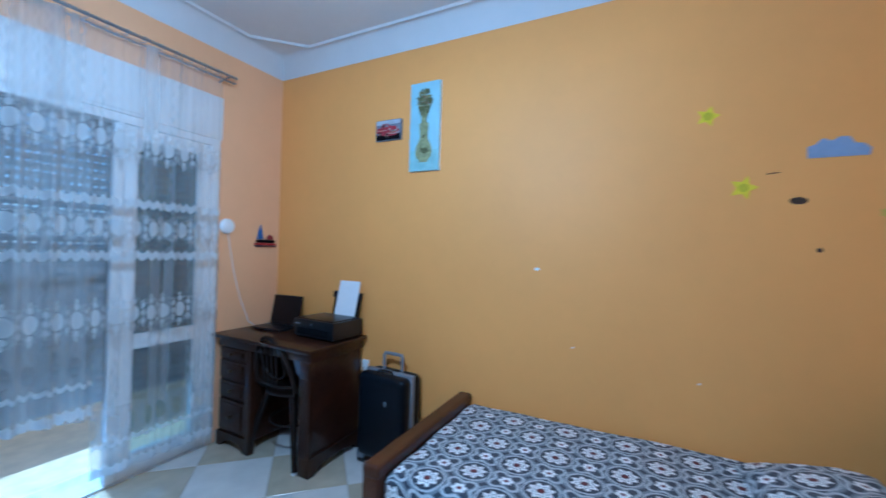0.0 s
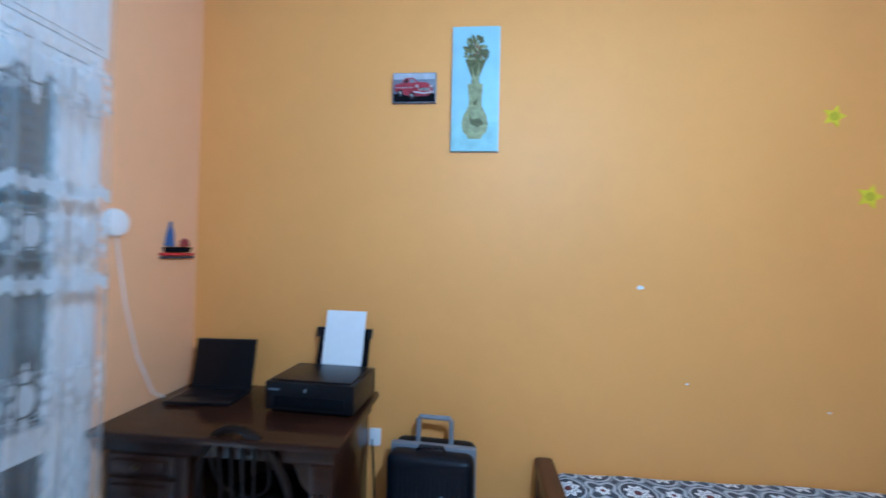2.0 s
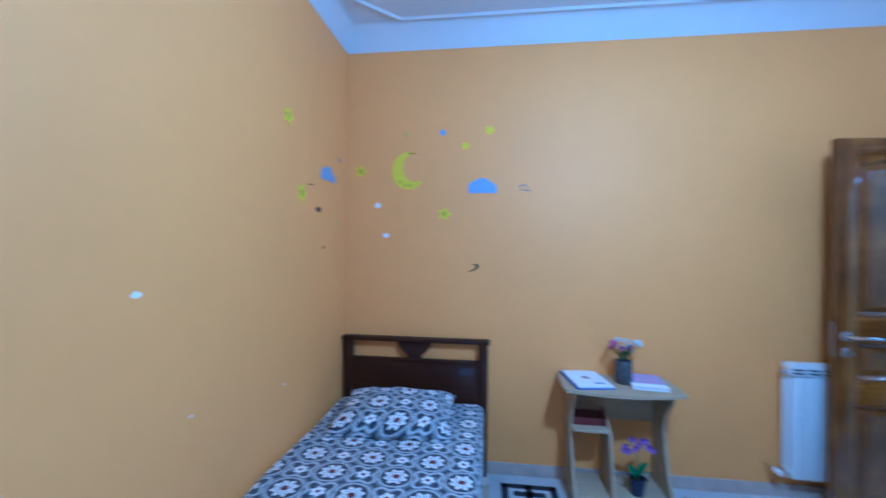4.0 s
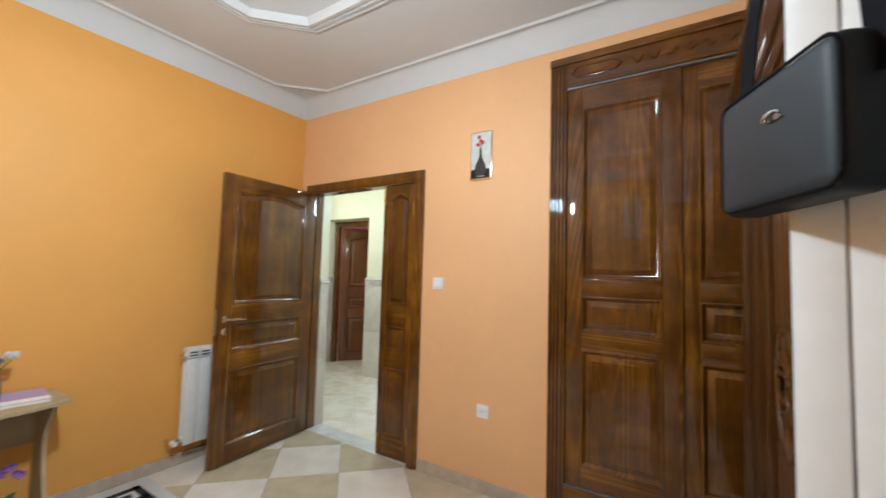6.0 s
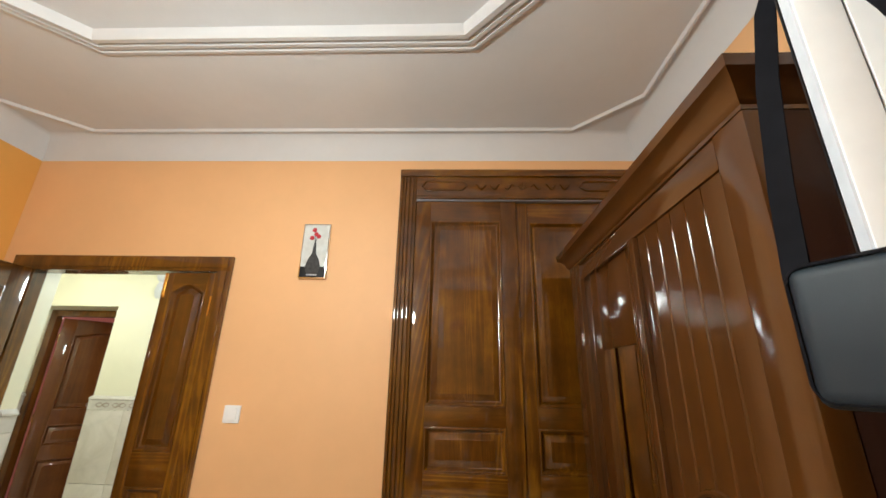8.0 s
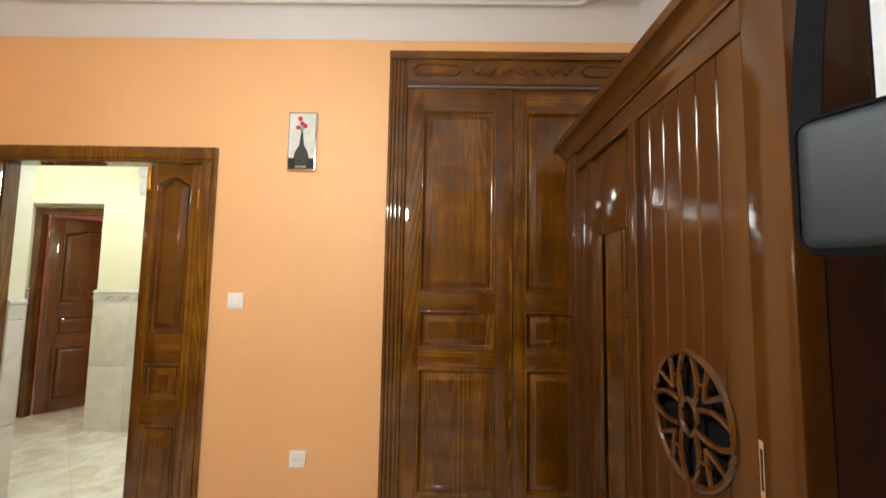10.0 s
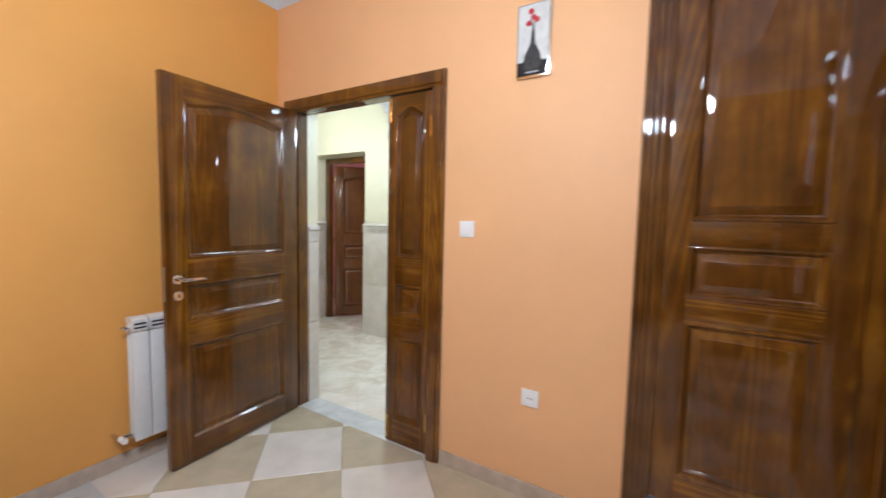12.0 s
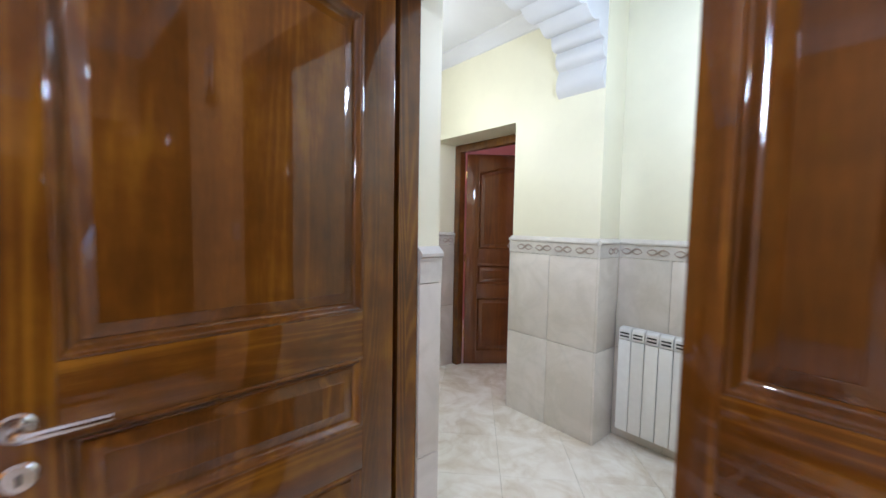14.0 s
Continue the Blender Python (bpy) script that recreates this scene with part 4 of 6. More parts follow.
part("pedestal", slab(0.05, 0.36, 3.15, 3.62, 0.08, 0.70, bevel=0.003), WOOD_DARK, desk)
part("pedestal_base", extrude(bmesh.new(), [(0.04, 0.0), (0.08, 0.0), (0.12, 0.04), (0.2, 0.055), (0.28, 0.04), (0.33, 0.0), (0.385, 0.0), (0.385, 0.10), (0.04, 0.10)], "y", 3.13, 3.17), WOOD_DARK, desk)
part("corner_post", slab(0.34, 0.39, 3.125, 3.165, 0.0, 0.70, bevel=0.006), WOOD_DARK, desk)
for z0, z1 in ((0.62, 0.69), (0.48, 0.60), (0.35, 0.46), (0.12, 0.33)):
    bm = slab(0.06, 0.33, 3.135, 3.15, z0, z1, bevel=0.003)
    box(bm, 0.09, 0.30, 3.126, 3.136, z0 + 0.018, z1 - 0.018, bevel=0.004)
    d = part("drawer", bm, WOOD_DARK, desk)
    part("knob", lathe(bmesh.new(), [(0, 0), (0.008, 0.0), (0.006, 0.008), (0.013, 0.014), (0.013, 0.02), (0, 0.024)], seg=12), KNOB, d, "small dark bronze knob").matrix_local = pose(0.195, 3.127, (z0 + z1) / 2, 90)
part("modesty_panel", slab(0.36, 0.885, 3.58, 3.60, 0.20, 0.70), WOOD_DARK, desk)
part("pedestal_side", slab(0.362, 0.372, 3.17, 3.60, 0.08, 0.70), WOOD_DARK, desk)

# chair pushed in, its hooped back towards the room
chair = thing("chair", pose(0.59, 3.335, 0, 0, 0, -4), "dark bentwood chair with a hooped spindle back pushed under the desk", "chair")
part("seat", lathe(bmesh.new(), [(0, 0.43), (0.17, 0.43), (0.195, 0.442), (0.195, 0.452), (0.18, 0.46), (0, 0.455)], seg=28), WOOD_CHAIR, chair)
hoop = [(-0.19 * math.cos(a), -0.16 - 0.07 * math.sin(a), 0.49 + 0.33 * math.sin(a)) for a in np.linspace(0, math.pi, 19)]
part("hoop", tube(bmesh.new(), [(-0.15, -0.12, 0.45)] + hoop + [(0.15, -0.12, 0.45)], 0.015, 8), WOOD_CHAIR, chair)
inner = [(0.11 * math.cos(a), -0.185 - 0.03 * math.sin(a), 0.64 + 0.10 * math.sin(a)) for a in np.linspace(-math.pi, 0, 13)]
part("inner_hoop", tube(bmesh.new(), [(-0.12, -0.225, 0.78)] + inner + [(0.12, -0.225, 0.78)], 0.007, 8), WOOD_CHAIR, chair)
for x in (-0.06, -0.02, 0.02, 0.06):
    part("spindle", tube(bmesh.new(), [(x, -0.20, 0.51), (x * 1.2, -0.225, 0.80 - abs(x) * 0.3)], 0.006, 8), WOOD_CHAIR, chair)
part("back_rail", tube(bmesh.new(), [(-0.17, -0.17, 0.52), (-0.08, -0.20, 0.51), (0.08, -0.20, 0.51), (0.17, -0.17, 0.52)], 0.010, 8), WOOD_CHAIR, chair)
for sx, sy in ((-1, -1), (1, -1), (-1, 1), (1, 1)):
    part("leg", tube(bmesh.new(), [(sx * 0.12, sy * 0.12, 0.435), (sx * 0.185, sy * 0.16, 0.22), (sx * 0.24, sy * 0.19, 0.012)], [0.022, 0.020, 0.016], 10), WOOD_CHAIR, chair)
    part("foot_cap", lathe(bmesh.new(), [(0, 0), (0.014, 0), (0.015, 0.014), (0, 0.015)], (sx * 0.24, sy * 0.19, 0), 10), WHITE_PLASTIC, chair, "white plastic foot cap")
part("leg_ring", tube(bmesh.new(), [(0.165 * math.cos(a), 0.16 * math.sin(a), 0.24) for a in np.linspace(0, 2 * math.pi, 25)[:-1]], 0.008, 8, closed=True), WOOD_CHAIR, chair)

lap = thing("laptop", pose(0.243, 3.440, 0.79, 0, 0, 4) @ Matrix.Diagonal((0.92, 0.84, 1.06, 1)), "open black laptop on the desk", "laptop")
part("base", slab(-0.155, 0.155, -0.11, 0.10, 0.001, 0.016, bevel=0.004), BLACK, lap)
part("keyboard", slab(-0.135, 0.135, -0.035, 0.085, 0.016, 0.018), BLACK, lap)
sc = part("lid", slab(-0.155, 0.155, 0.0, 0.008, 0.0, 0.215, bevel=0.003), BLACK, lap, "black lid")
sc.matrix_local = pose(0, 0.098, 0.014, -14)
part("screen", slab(-0.146, 0.146, -0.0015, 0.0, 0.012, 0.206), SCREEN, sc, "dark glossy screen")

pr = thing("printer", pose(0.755, 3.455, 0.79, 0, 0, -3) @ Matrix.Diagonal((0.93, 0.93, 0.95, 1)), "black inkjet printer with white paper in the rear tray", "printer")
bm = slab(-0.205, 0.205, -0.15, 0.15, 0.012, 0.135, bevel=0.012)
part("body", bm, BLACK, pr)
part("lid", slab(-0.185, 0.185, -0.135, 0.125, 0.135, 0.142, bevel=0.003), BLACK, pr)
part("front_tray", slab(-0.16, 0.16, -0.153, -0.149, 0.03, 0.075, bevel=0.001), BLACK_MATT, pr)
part("lettering_bar", slab(-0.185, -0.135, -0.1515, -0.1495, 0.098, 0.106), GREY_TRIM, pr)
part("button", slab(-0.02, -0.012, -0.1515, -0.1495, 0.095, 0.11), GREY_TRIM, pr)
part("foot", slab(-0.18, 0.18, -0.13, 0.13, 0.0, 0.0125), BLACK_MATT, pr)
rear = part("rear_tray", slab(-0.135, 0.135, 0.0, 0.008, 0.0, 0.20, bevel=0.003), BLACK_MATT, pr)
rear.matrix_local = pose(0.03, 0.13, 0.12, -14)
for x in (-0.135, 0.135):
    part("guide", slab(x - 0.012, x + 0.012, -0.014, 0.0, 0.15, 0.20, bevel=0.004), BLACK, rear)
part("paper", slab(-0.105, 0.105, -0.006, -0.002, 0.01, 0.285), PAPER, rear, "stack of white paper")

suit = thing("suitcase", pose(1.235, 3.53, 0, 0, 0, -4), "dark navy hard-shell trolley suitcase with grey trim beside the desk", "suitcase")
part("front_shell", slab(-0.188, 0.188, -0.115, -0.008, 0.055, 0.60, bevel=0.05), SUITCASE, suit)
part("back_shell", slab(-0.188, 0.188, 0.008, 0.105, 0.055, 0.60, bevel=0.05), SUITCASE, suit)
part("seam_band", slab(-0.191, 0.191, -0.018, 0.018, 0.052, 0.606, bevel=0.008), GREY_TRIM, suit, "grey seam band")
part("top_grip", tube(bmesh.new(), [(-0.06, -0.05, 0.598), (-0.05, -0.05, 0.618), (0.05, -0.05, 0.618), (0.06, -0.05, 0.598)], 0.008, 8), BLACK, suit)
part("pull_handle", tube(bmesh.new(), [(-0.075, 0.03, 0.59), (-0.075, 0.03, 0.70), (-0.068, 0.03, 0.712), (0.068, 0.03, 0.712), (0.075, 0.03, 0.70), (0.075, 0.03, 0.59)], 0.011, 10), GREY_TRIM, suit, "grey pull handle")
for x in np.linspace(-0.13, 0.13, 14):
    part("rib", slab(x - 0.003, x + 0.003, -0.1175, -0.113, 0.12, 0.54, bevel=0.0015), SUITCASE, suit)
part("badge", slab(0.05, 0.062, -0.1195, -0.115, 0.42, 0.45), GREY_TRIM, suit)
for sx in (-1, 1):
    for sy in (-0.08, 0.075):
        w = part("wheel_housing", slab(sx * 0.155 - 0.028, sx * 0.155 + 0.028, sy - 0.025, sy + 0.025, 0.035, 0.085, bevel=0.008), GREY_TRIM, suit)
        for d in (-0.012, 0.012):
            part("wheel", tube(bmesh.new(), [(sx * 0.155 + d - 0.007, sy, 0.025), (sx * 0.155 + d + 0.007, sy, 0.025)], 0.025, 16), BLACK, w)

cab = tube(bmesh.new(), [(0.93, 3.638, 0.56), (0.95, 3.63, 0.3), (0.97, 3.62, 0.02), (1.1, 3.625, 0.008), (1.45, 3.60, 0.006), (1.66, 3.62, 0.006)], 0.004, 6)
solid("power_cable", cab, BLACK, "black power cable along the skirting", "cable")
so2 = thing("wall_socket", pose(0.935, YB - 0.013, 0.57), "white wall socket beside the desk", "socket")
part("plate", slab(-0.02, 0.035, 0, 0.012, -0.04, 0.04, bevel=0.003), WHITE_PLASTIC, so2)

# ---- bed ----
bed = thing("bed", pose(0, 0, 0), "single walnut bed with a flower-print spread against the orange wall", "bed")
FX = 1.735
bm = slab(FX - 0.03, FX + 0.03, 2.70, 3.635, 0.10, 0.47, bevel=0.006)
part("footboard", bm, WOOD_BED, bed)
bm = slab(FX - 0.042, FX + 0.042, 2.665, 3.643, 0.47, 0.53, bevel=0.022)
part("foot_rail", bm, WOOD_BED, bed, "rounded top rail")
for y in (2.70, 3.61):
    part("foot_post", slab(FX - 0.035, FX + 0.035, y - 0.033, y + 0.033, 0.0, 0.48, bevel=0.006), WOOD_BED, bed)
for y in (2.71, 3.60):
    part("side_rail", slab(FX + 0.03, 3.68, y - 0.013, y + 0.013, 0.20, 0.34, bevel=0.004), WOOD_BED, bed)
HX = 3.715
part("head_rail", slab(HX - 0.032, HX + 0.026, 2.662, 3.645, 0.845, 0.875, bevel=0.009), WOOD_HEAD, bed)
for y in (2.705, 3.605):
    part("head_post", slab(HX - 0.022, HX + 0.022, y - 0.03, y + 0.03, 0.0, 0.845, bevel=0.004), WOOD_HEAD, bed)
part("headboard", slab(HX - 0.012, HX + 0.012, 2.735, 3.575, 0.25, 0.715, bevel=0.003), WOOD_HEAD, bed)
part("head_mid_rail", slab(HX - 0.018, HX + 0.018, 2.735, 3.575, 0.715, 0.735, bevel=0.004), WOOD_HEAD, bed)
part("head_ornament", extrude(bmesh.new(), [(3.155 + dy, z) for dy, z in ((-0.115, 0.845), (-0.105, 0.82), (-0.085, 0.79), (-0.05, 0.76), (-0.045, 0.735), (0.045, 0.735), (0.05, 0.76), (0.085, 0.79), (0.105, 0.82), (0.115, 0.845))], "x", HX - 0.014, HX + 0.014), WOOD_HEAD, bed, "carved central ornament")


def soft_box(x0, x1, y0, y1, z0, z1, r, nx, ny, wob, seed):
    """A cushion-like box with rounded shoulders and soft creases."""
    b = bmesh.new()
    box(b, x0, x1, y0, y1, z0, z1)
    bmesh.ops.subdivide_edges(b, edges=b.edges[:], cuts=nx, use_grid_fill=True)
    c = Vector(((x0 + x1) / 2, (y0 + y1) / 2, (z0 + z1) / 2))
    hx, hy, hz = (x1 - x0) / 2, (y1 - y0) / 2, (z1 - z0) / 2
    for v in b.verts:
        d = v.co - c
        q = Vector((max(abs(d.x) - (hx - r), 0), max(abs(d.y) - (hy - r), 0), max(abs(d.z) - (hz - r), 0)))
        if q.length > 1e-9:
            s = min(1.0, r / q.length)
            d = Vector((math.copysign(min(abs(d.x), hx - r) + q.x * s, d.x), math.copysign(min(abs(d.y), hy - r) + q.y * s, d.y), math.copysign(min(abs(d.z), hz - r) + q.z * s, d.z)))
        w = noise.noise(Vector((v.co.x * 5 + seed, v.co.y * 5, v.co.z * 5))) * wob
        v.co = c + d + Vector((0, 0, w))
    return b


part("mattress", soft_box(FX + 0.035, 3.69, 2.725, 3.59, 0.26, 0.455, 0.05, 20, 20, 0.006, 3), PAPER, bed)
spread = soft_box(FX + 0.032, 3.695, 2.695, 3.64, 0.24, 0.485, 0.055, 40, 40, 0.014, 1)
bs = thing("bedspread", pose(0, 0, 0), "slate and white flower-print bedspread tucked over the mattress", "bedspread")
part("cloth", spread, BEDSPREAD, bs)
part("hem", tube(bmesh.new(), [(1.80, 2.70, 0.262), (2.4, 2.692, 0.262), (3.0, 2.694, 0.262), (3.65, 2.70, 0.262)], 0.007, 6), BEDSPREAD, bs)
pil = bmesh.new()
NX, NY = 26, 40
top_v, bot_v = [], []
for sgn, store in ((1, top_v), (-1, bot_v)):
    for i in range(NX + 1):
        for j in range(NY + 1):
            u, v = i / NX * 2 - 1, j / NY * 2 - 1
            pinch = 0.06 * (1 - v * v)
            h = 0.095 * ((1 - abs(u) ** 2.6) * (1 - abs(v) ** 3.2)) ** 0.5
            x = u * (0.235 - 0.02 * (1 - v * v) * abs(u))
            y = v * (0.325 - 0.02 * (1 - u * u) * abs(v))
            wr = noise.noise(Vector((u * 2.4, v * 3.1, 4))) * 0.014
            store.append((x, y, sgn * h + wr))
tv = [pil.verts.new(p) for p in top_v]
bv = [pil.verts.new(p) for p in bot_v]
for i in range(NX):
    for j in range(NY):
        a, b2, c2, d2 = i * (NY + 1) + j, (i + 1) * (NY + 1) + j, (i + 1) * (NY + 1) + j + 1, i * (NY + 1) + j + 1
        pil.faces.new((tv[a], tv[b2], tv[c2], tv[d2]))
        pil.faces.new((bv[d2], bv[c2], bv[b2], bv[a]))
bmesh.ops.remove_doubles(pil, verts=pil.verts, dist=0.0005)
bmesh.ops.recalc_face_normals(pil, faces=pil.faces)
pillow = solid("pillow", pil, BEDSPREAD, "flower-print pillow propped on the bed at the headboard", "pillow")
pillow.matrix_world = pose(3.32, 3.185, 0.530, 0, -8, 2)

# ---- carpet ----
rug = thing("carpet", pose(0, 0, 0), "pale carpet with black key-pattern squares between bed and door", "carpet")
part("base", slab(2.55, 3.72, 1.12, 2.66, 0.0, 0.012, bevel=0.003), CARPET_PALE, rug)
def key_square(b, cx, cy, s):
    w = s * 0.15
    segs = [(-0.5, -0.5, 0.0, -0.5), (0.15, -0.5, 0.5, -0.5), (-0.5, 0.5, -0.15, 0.5), (0.0, 0.5, 0.5, 0.5), (-0.5, -0.5, -0.5, 0.0), (-0.5, 0.15, -0.5, 0.5),
            (0.5, -0.5, 0.5, -0.15), (0.5, 0.0, 0.5, 0.5), (-0.5, 0.0, 0.5, 0.0), (0.0, -0.5, 0.0, 0.5), (-0.25, -0.25, -0.25, 0.25), (0.25, -0.25, 0.25, 0.25)]
    for x0, y0, x1, y1 in segs:
        box(b, cx + min(x0, x1) * s - w / 2, cx + max(x0, x1) * s + w / 2, cy + min(y0, y1) * s - w / 2, cy + max(y0, y1) * s + w / 2, 0.0115, 0.0135)


for cx in (3.46, 3.05, 2.70):
    for cy in (2.42, 1.90, 1.36):
        b = bmesh.new()
        key_square(b, cx, cy, 0.29)
        part("key_motif", b, CARPET_DARK, rug, "black key motif", smooth=False)

# ---- side table ----
tab = thing("side_table", pose(0, 0, 0), "pale beech computer side table with curved sides against the orange wall", "table")
bm = bmesh.new()
pts = [(3.735, 1.60), (3.735, 2.24), (3.50, 2.245), (3.43, 2.235)]
pts += [(3.43 - 0.05 * math.sin(math.pi * k / 10), 2.235 - 0.635 * k / 10) for k in range(1, 10)] + [(3.43, 1.60), (3.50, 1.59)]
extrude(bm, pts, "z", 0.662, 0.68)
part("top", bm, PALE_WOOD, tab)
sidecurve = [(3.72, 0.0), (3.72, 0.662), (3.44, 0.662), (3.48, 0.60), (3.545, 0.52), (3.565, 0.44), (3.55, 0.34), (3.50, 0.20), (3.43, 0.08), (3.405, 0.03), (3.46, 0.03), (3.52, 0.06), (3.64, 0.06), (3.68, 0.0)]
for y in (1.66, 2.18):
    part("side", extrude(bmesh.new(), sidecurve, "y", y - 0.008, y + 0.008), PALE_WOOD, tab)
part("shelf", slab(3.43, 3.70, 1.668, 2.172, 0.06, 0.076, bevel=0.001), PALE_WOOD, tab)
part("cross_shelf", slab(3.50, 3.70, 1.985, 2.172, 0.415, 0.431, bevel=0.001), PALE_WOOD, tab)
part("divider", extrude(bmesh.new(), [(3.70, 0.076), (3.70, 0.50), (3.60, 0.50), (3.53, 0.43), (3.47, 0.25), (3.44, 0.076)], "y", 1.965, 1.98), PALE_WOOD, tab)
part("back_board", slab(3.70, 3.708, 1.668, 2.172, 0.42, 0.662), PALE_WOOD, tab)
for y in (1.66, 2.18):
    part("caster", tube(bmesh.new(), [(3.42, y - 0.012, 0.018), (3.42, y + 0.012, 0.018)], 0.017, 12), BLACK, tab)
solid("dark_wooden_box", slab(3.56, 3.69, 1.982, 2.170, 0.431, 0.475, bevel=0.004), CUP, "dark red-brown box on the table's small shelf", "box")
nb = thing("notebook", pose(3.60, 2.09, 0.68, 0, 0, 8), "blue-backed notebook with a white printed cover on the table", "notebook")
part("back_cover", slab(-0.15, 0.15, -0.105, 0.105, 0.0, 0.007), BOOK_BLUE, nb)
part("spine", slab(-0.153, 0.153, 0.1, 0.109, 0.0, 0.017, bevel=0.002), BOOK_BLUE, nb)
part("pages", slab(-0.146, 0.146, -0.10, 0.10, 0.007, 0.014), PAPER, nb)
part("cover", slab(-0.15, 0.15, -0.105, 0.105, 0.014, 0.016), PAPER, nb)
part("emblem", slab(-0.01, 0.035, -0.02, 0.02, 0.016, 0.0165), GREY_TRIM, nb)
part("caption_bar", slab(-0.10, -0.08, -0.07, -0.02, 0.016, 0.0165), BOOK_BLUE, nb)
bk = thing("book", pose(3.60, 1.755, 0.68, 0, 0, -6), "lilac paperback book on the table", "book")
part("pages", slab(-0.125, 0.125, -0.093, 0.093, 0.001, 0.017), PAPER, bk)
part("cover", slab(-0.128, 0.128, -0.096, 0.096, 0.017, 0.019), BOOK_LILAC, bk, "lilac cover")
part("cover_band", slab(-0.128, -0.06, -0.096, 0.096, 0.019, 0.0195), PAPER, bk)


def posy(name, x, y, z, label, seed, colours, stem_h, spread_r, count):
    rnd = random.Random(seed)
    t = thing(name, pose(x, y, z), label, "flowers")
    for i in range(count):
        a, r = 2.4 * i + rnd.random(), spread_r * math.sqrt((i + 0.5) / count)
        tip = Vector((r * math.cos(a) * 0.8, r * math.sin(a), stem_h * (0.75 + 0.45 * rnd.random())))
        part("stem", tube(bmesh.new(), [(0, 0, 0.02), tuple(tip * 0.6), tuple(tip)], 0.0018, 5), LEAF, t)
        b = bmesh.new()
        pr_ = 0.013 + 0.006 * rnd.random()
        for count_p, up, size in ((6, -0.35, 0.95), (6, 0.15, 1.0), (5, 0.75, 1.0), (3, 2.2, 1.0)):
            for k in range(count_p):
                q = 2 * math.pi * k / count_p + up * 2
                d = Vector((math.cos(q), math.sin(q), up)).normalized() * pr_ * size
                s = Vector((-math.sin(q), math.cos(q), 0)) * pr_ * 0.62
                lift = Vector((0, 0, 0.35 * pr_))
                vs = [b.verts.new(tip + p) for p in (d * 0.25, d * 0.8 + s - lift * 0.3, d + s * 0.5 + lift * 0.4, d * 0.95 + lift * 0.6, d - s * 0.5 + lift * 0.4, d * 0.8 - s - lift * 0.3)]
                b.faces.new(vs)
        part("flower", b, colours[i % len(colours)], t, smooth=False)
    for i in range(5):
        a = 1.3 * i
        d = Vector((math.cos(a), math.sin(a), 0.9)).normalized()
        s = Vector((-math.sin(a), math.cos(a), 0))
        b = bmesh.new()
        base = Vector((0, 0, stem_h * 0.4))
        b.faces.new([b.verts.new(p) for p in (base, base + d * 0.03 + s * 0.011, base + d * 0.065, base + d * 0.03 - s * 0.011)])
        part("leaf", b, LEAF, t, smooth=False)
    return t


vase = solid("vase", lathe(bmesh.new(), [(0, 0), (0.038, 0), (0.042, 0.006), (0.0425, 0.07), (0.042, 0.128), (0.039, 0.133), (0.035, 0.131), (0.034, 0.11), (0, 0.10)], seg=24), STONE_VASE, "dark pebbled vase with artificial flowers on the table", "vase")
vase.matrix_world = pose(3.60, 1.878, 0.68) @ Matrix.Diagonal((1.15, 1.15, 1.0, 1))
posy("artificial_flowers", 3.60, 1.878, 0.79, "small bunch of white and pink artificial flowers in the vase", 4, [PAPER, PINK, PAPER, PINK, PURPLE], 0.115, 0.095, 16)
pot = solid("plant_pot", lathe(bmesh.new(), [(0, 0), (0.034, 0), (0.046, 0.09), (0.049, 0.092), (0.044, 0.092), (0.036, 0.08), (0, 0.08)], seg=20), NAVY, "dark blue plant pot on the table's lower shelf", "pot")
pot.matrix_world = pose(3.52, 1.82, 0.076)
orchid = thing("orchid", pose(3.52, 1.82, 0.15), "purple artificial orchid with broad green leaves in the pot", "plant")
for k, a in enumerate((0.4, 2.2, 3.9, 5.2)):
    b = bmesh.new()
    d, s = Vector((math.cos(a), math.sin(a), 0)), Vector((-math.sin(a), math.cos(a), 0))
    prev = None
    for q in range(7):
        f = q / 6
        c = d * (0.075 * f) + Vector((0, 0, 0.11 * f - 0.05 * f * f + 0.01 * k))
        w = 0.022 * math.sin(math.pi * (0.12 + 0.86 * f)) + 0.001
        row = [b.verts.new(c - s * w), b.verts.new(c + Vector((0, 0, -0.004))), b.verts.new(c + s * w)]
        if prev:
            b.faces.new((prev[0], prev[1], row[1], row[0]))
            b.faces.new((prev[1], prev[2], row[2], row[1]))
        prev = row
    part("leaf", b, LEAF, orchid)
part("stem", tube(bmesh.new(), [(0, 0, 0), (0.01, 0.0, 0.12), (0.0, 0.02, 0.20), (-0.01, 0.06, 0.235)], 0.003, 6), LEAF, orchid)
rr = random.Random(8)
for i in range(11):
    c = Vector((rr.uniform(-0.04, 0.03), rr.uniform(-0.07, 0.09), 0.21 + rr.uniform(-0.035, 0.035)))
    b = bmesh.new()
    for k in range(5):
        q = 2 * math.pi * k / 5
        d = Vector((-0.5, math.cos(q), math.sin(q))).normalized()
        s = d.cross(Vector((1, 0, 0))).normalized()
        b.faces.new([b.verts.new(p) for p in (c, c + d * 0.014 + s * 0.009, c + d * 0.026, c + d * 0.014 - s * 0.009)])
    part("flower", b, PURPLE, orchid, smooth=False)


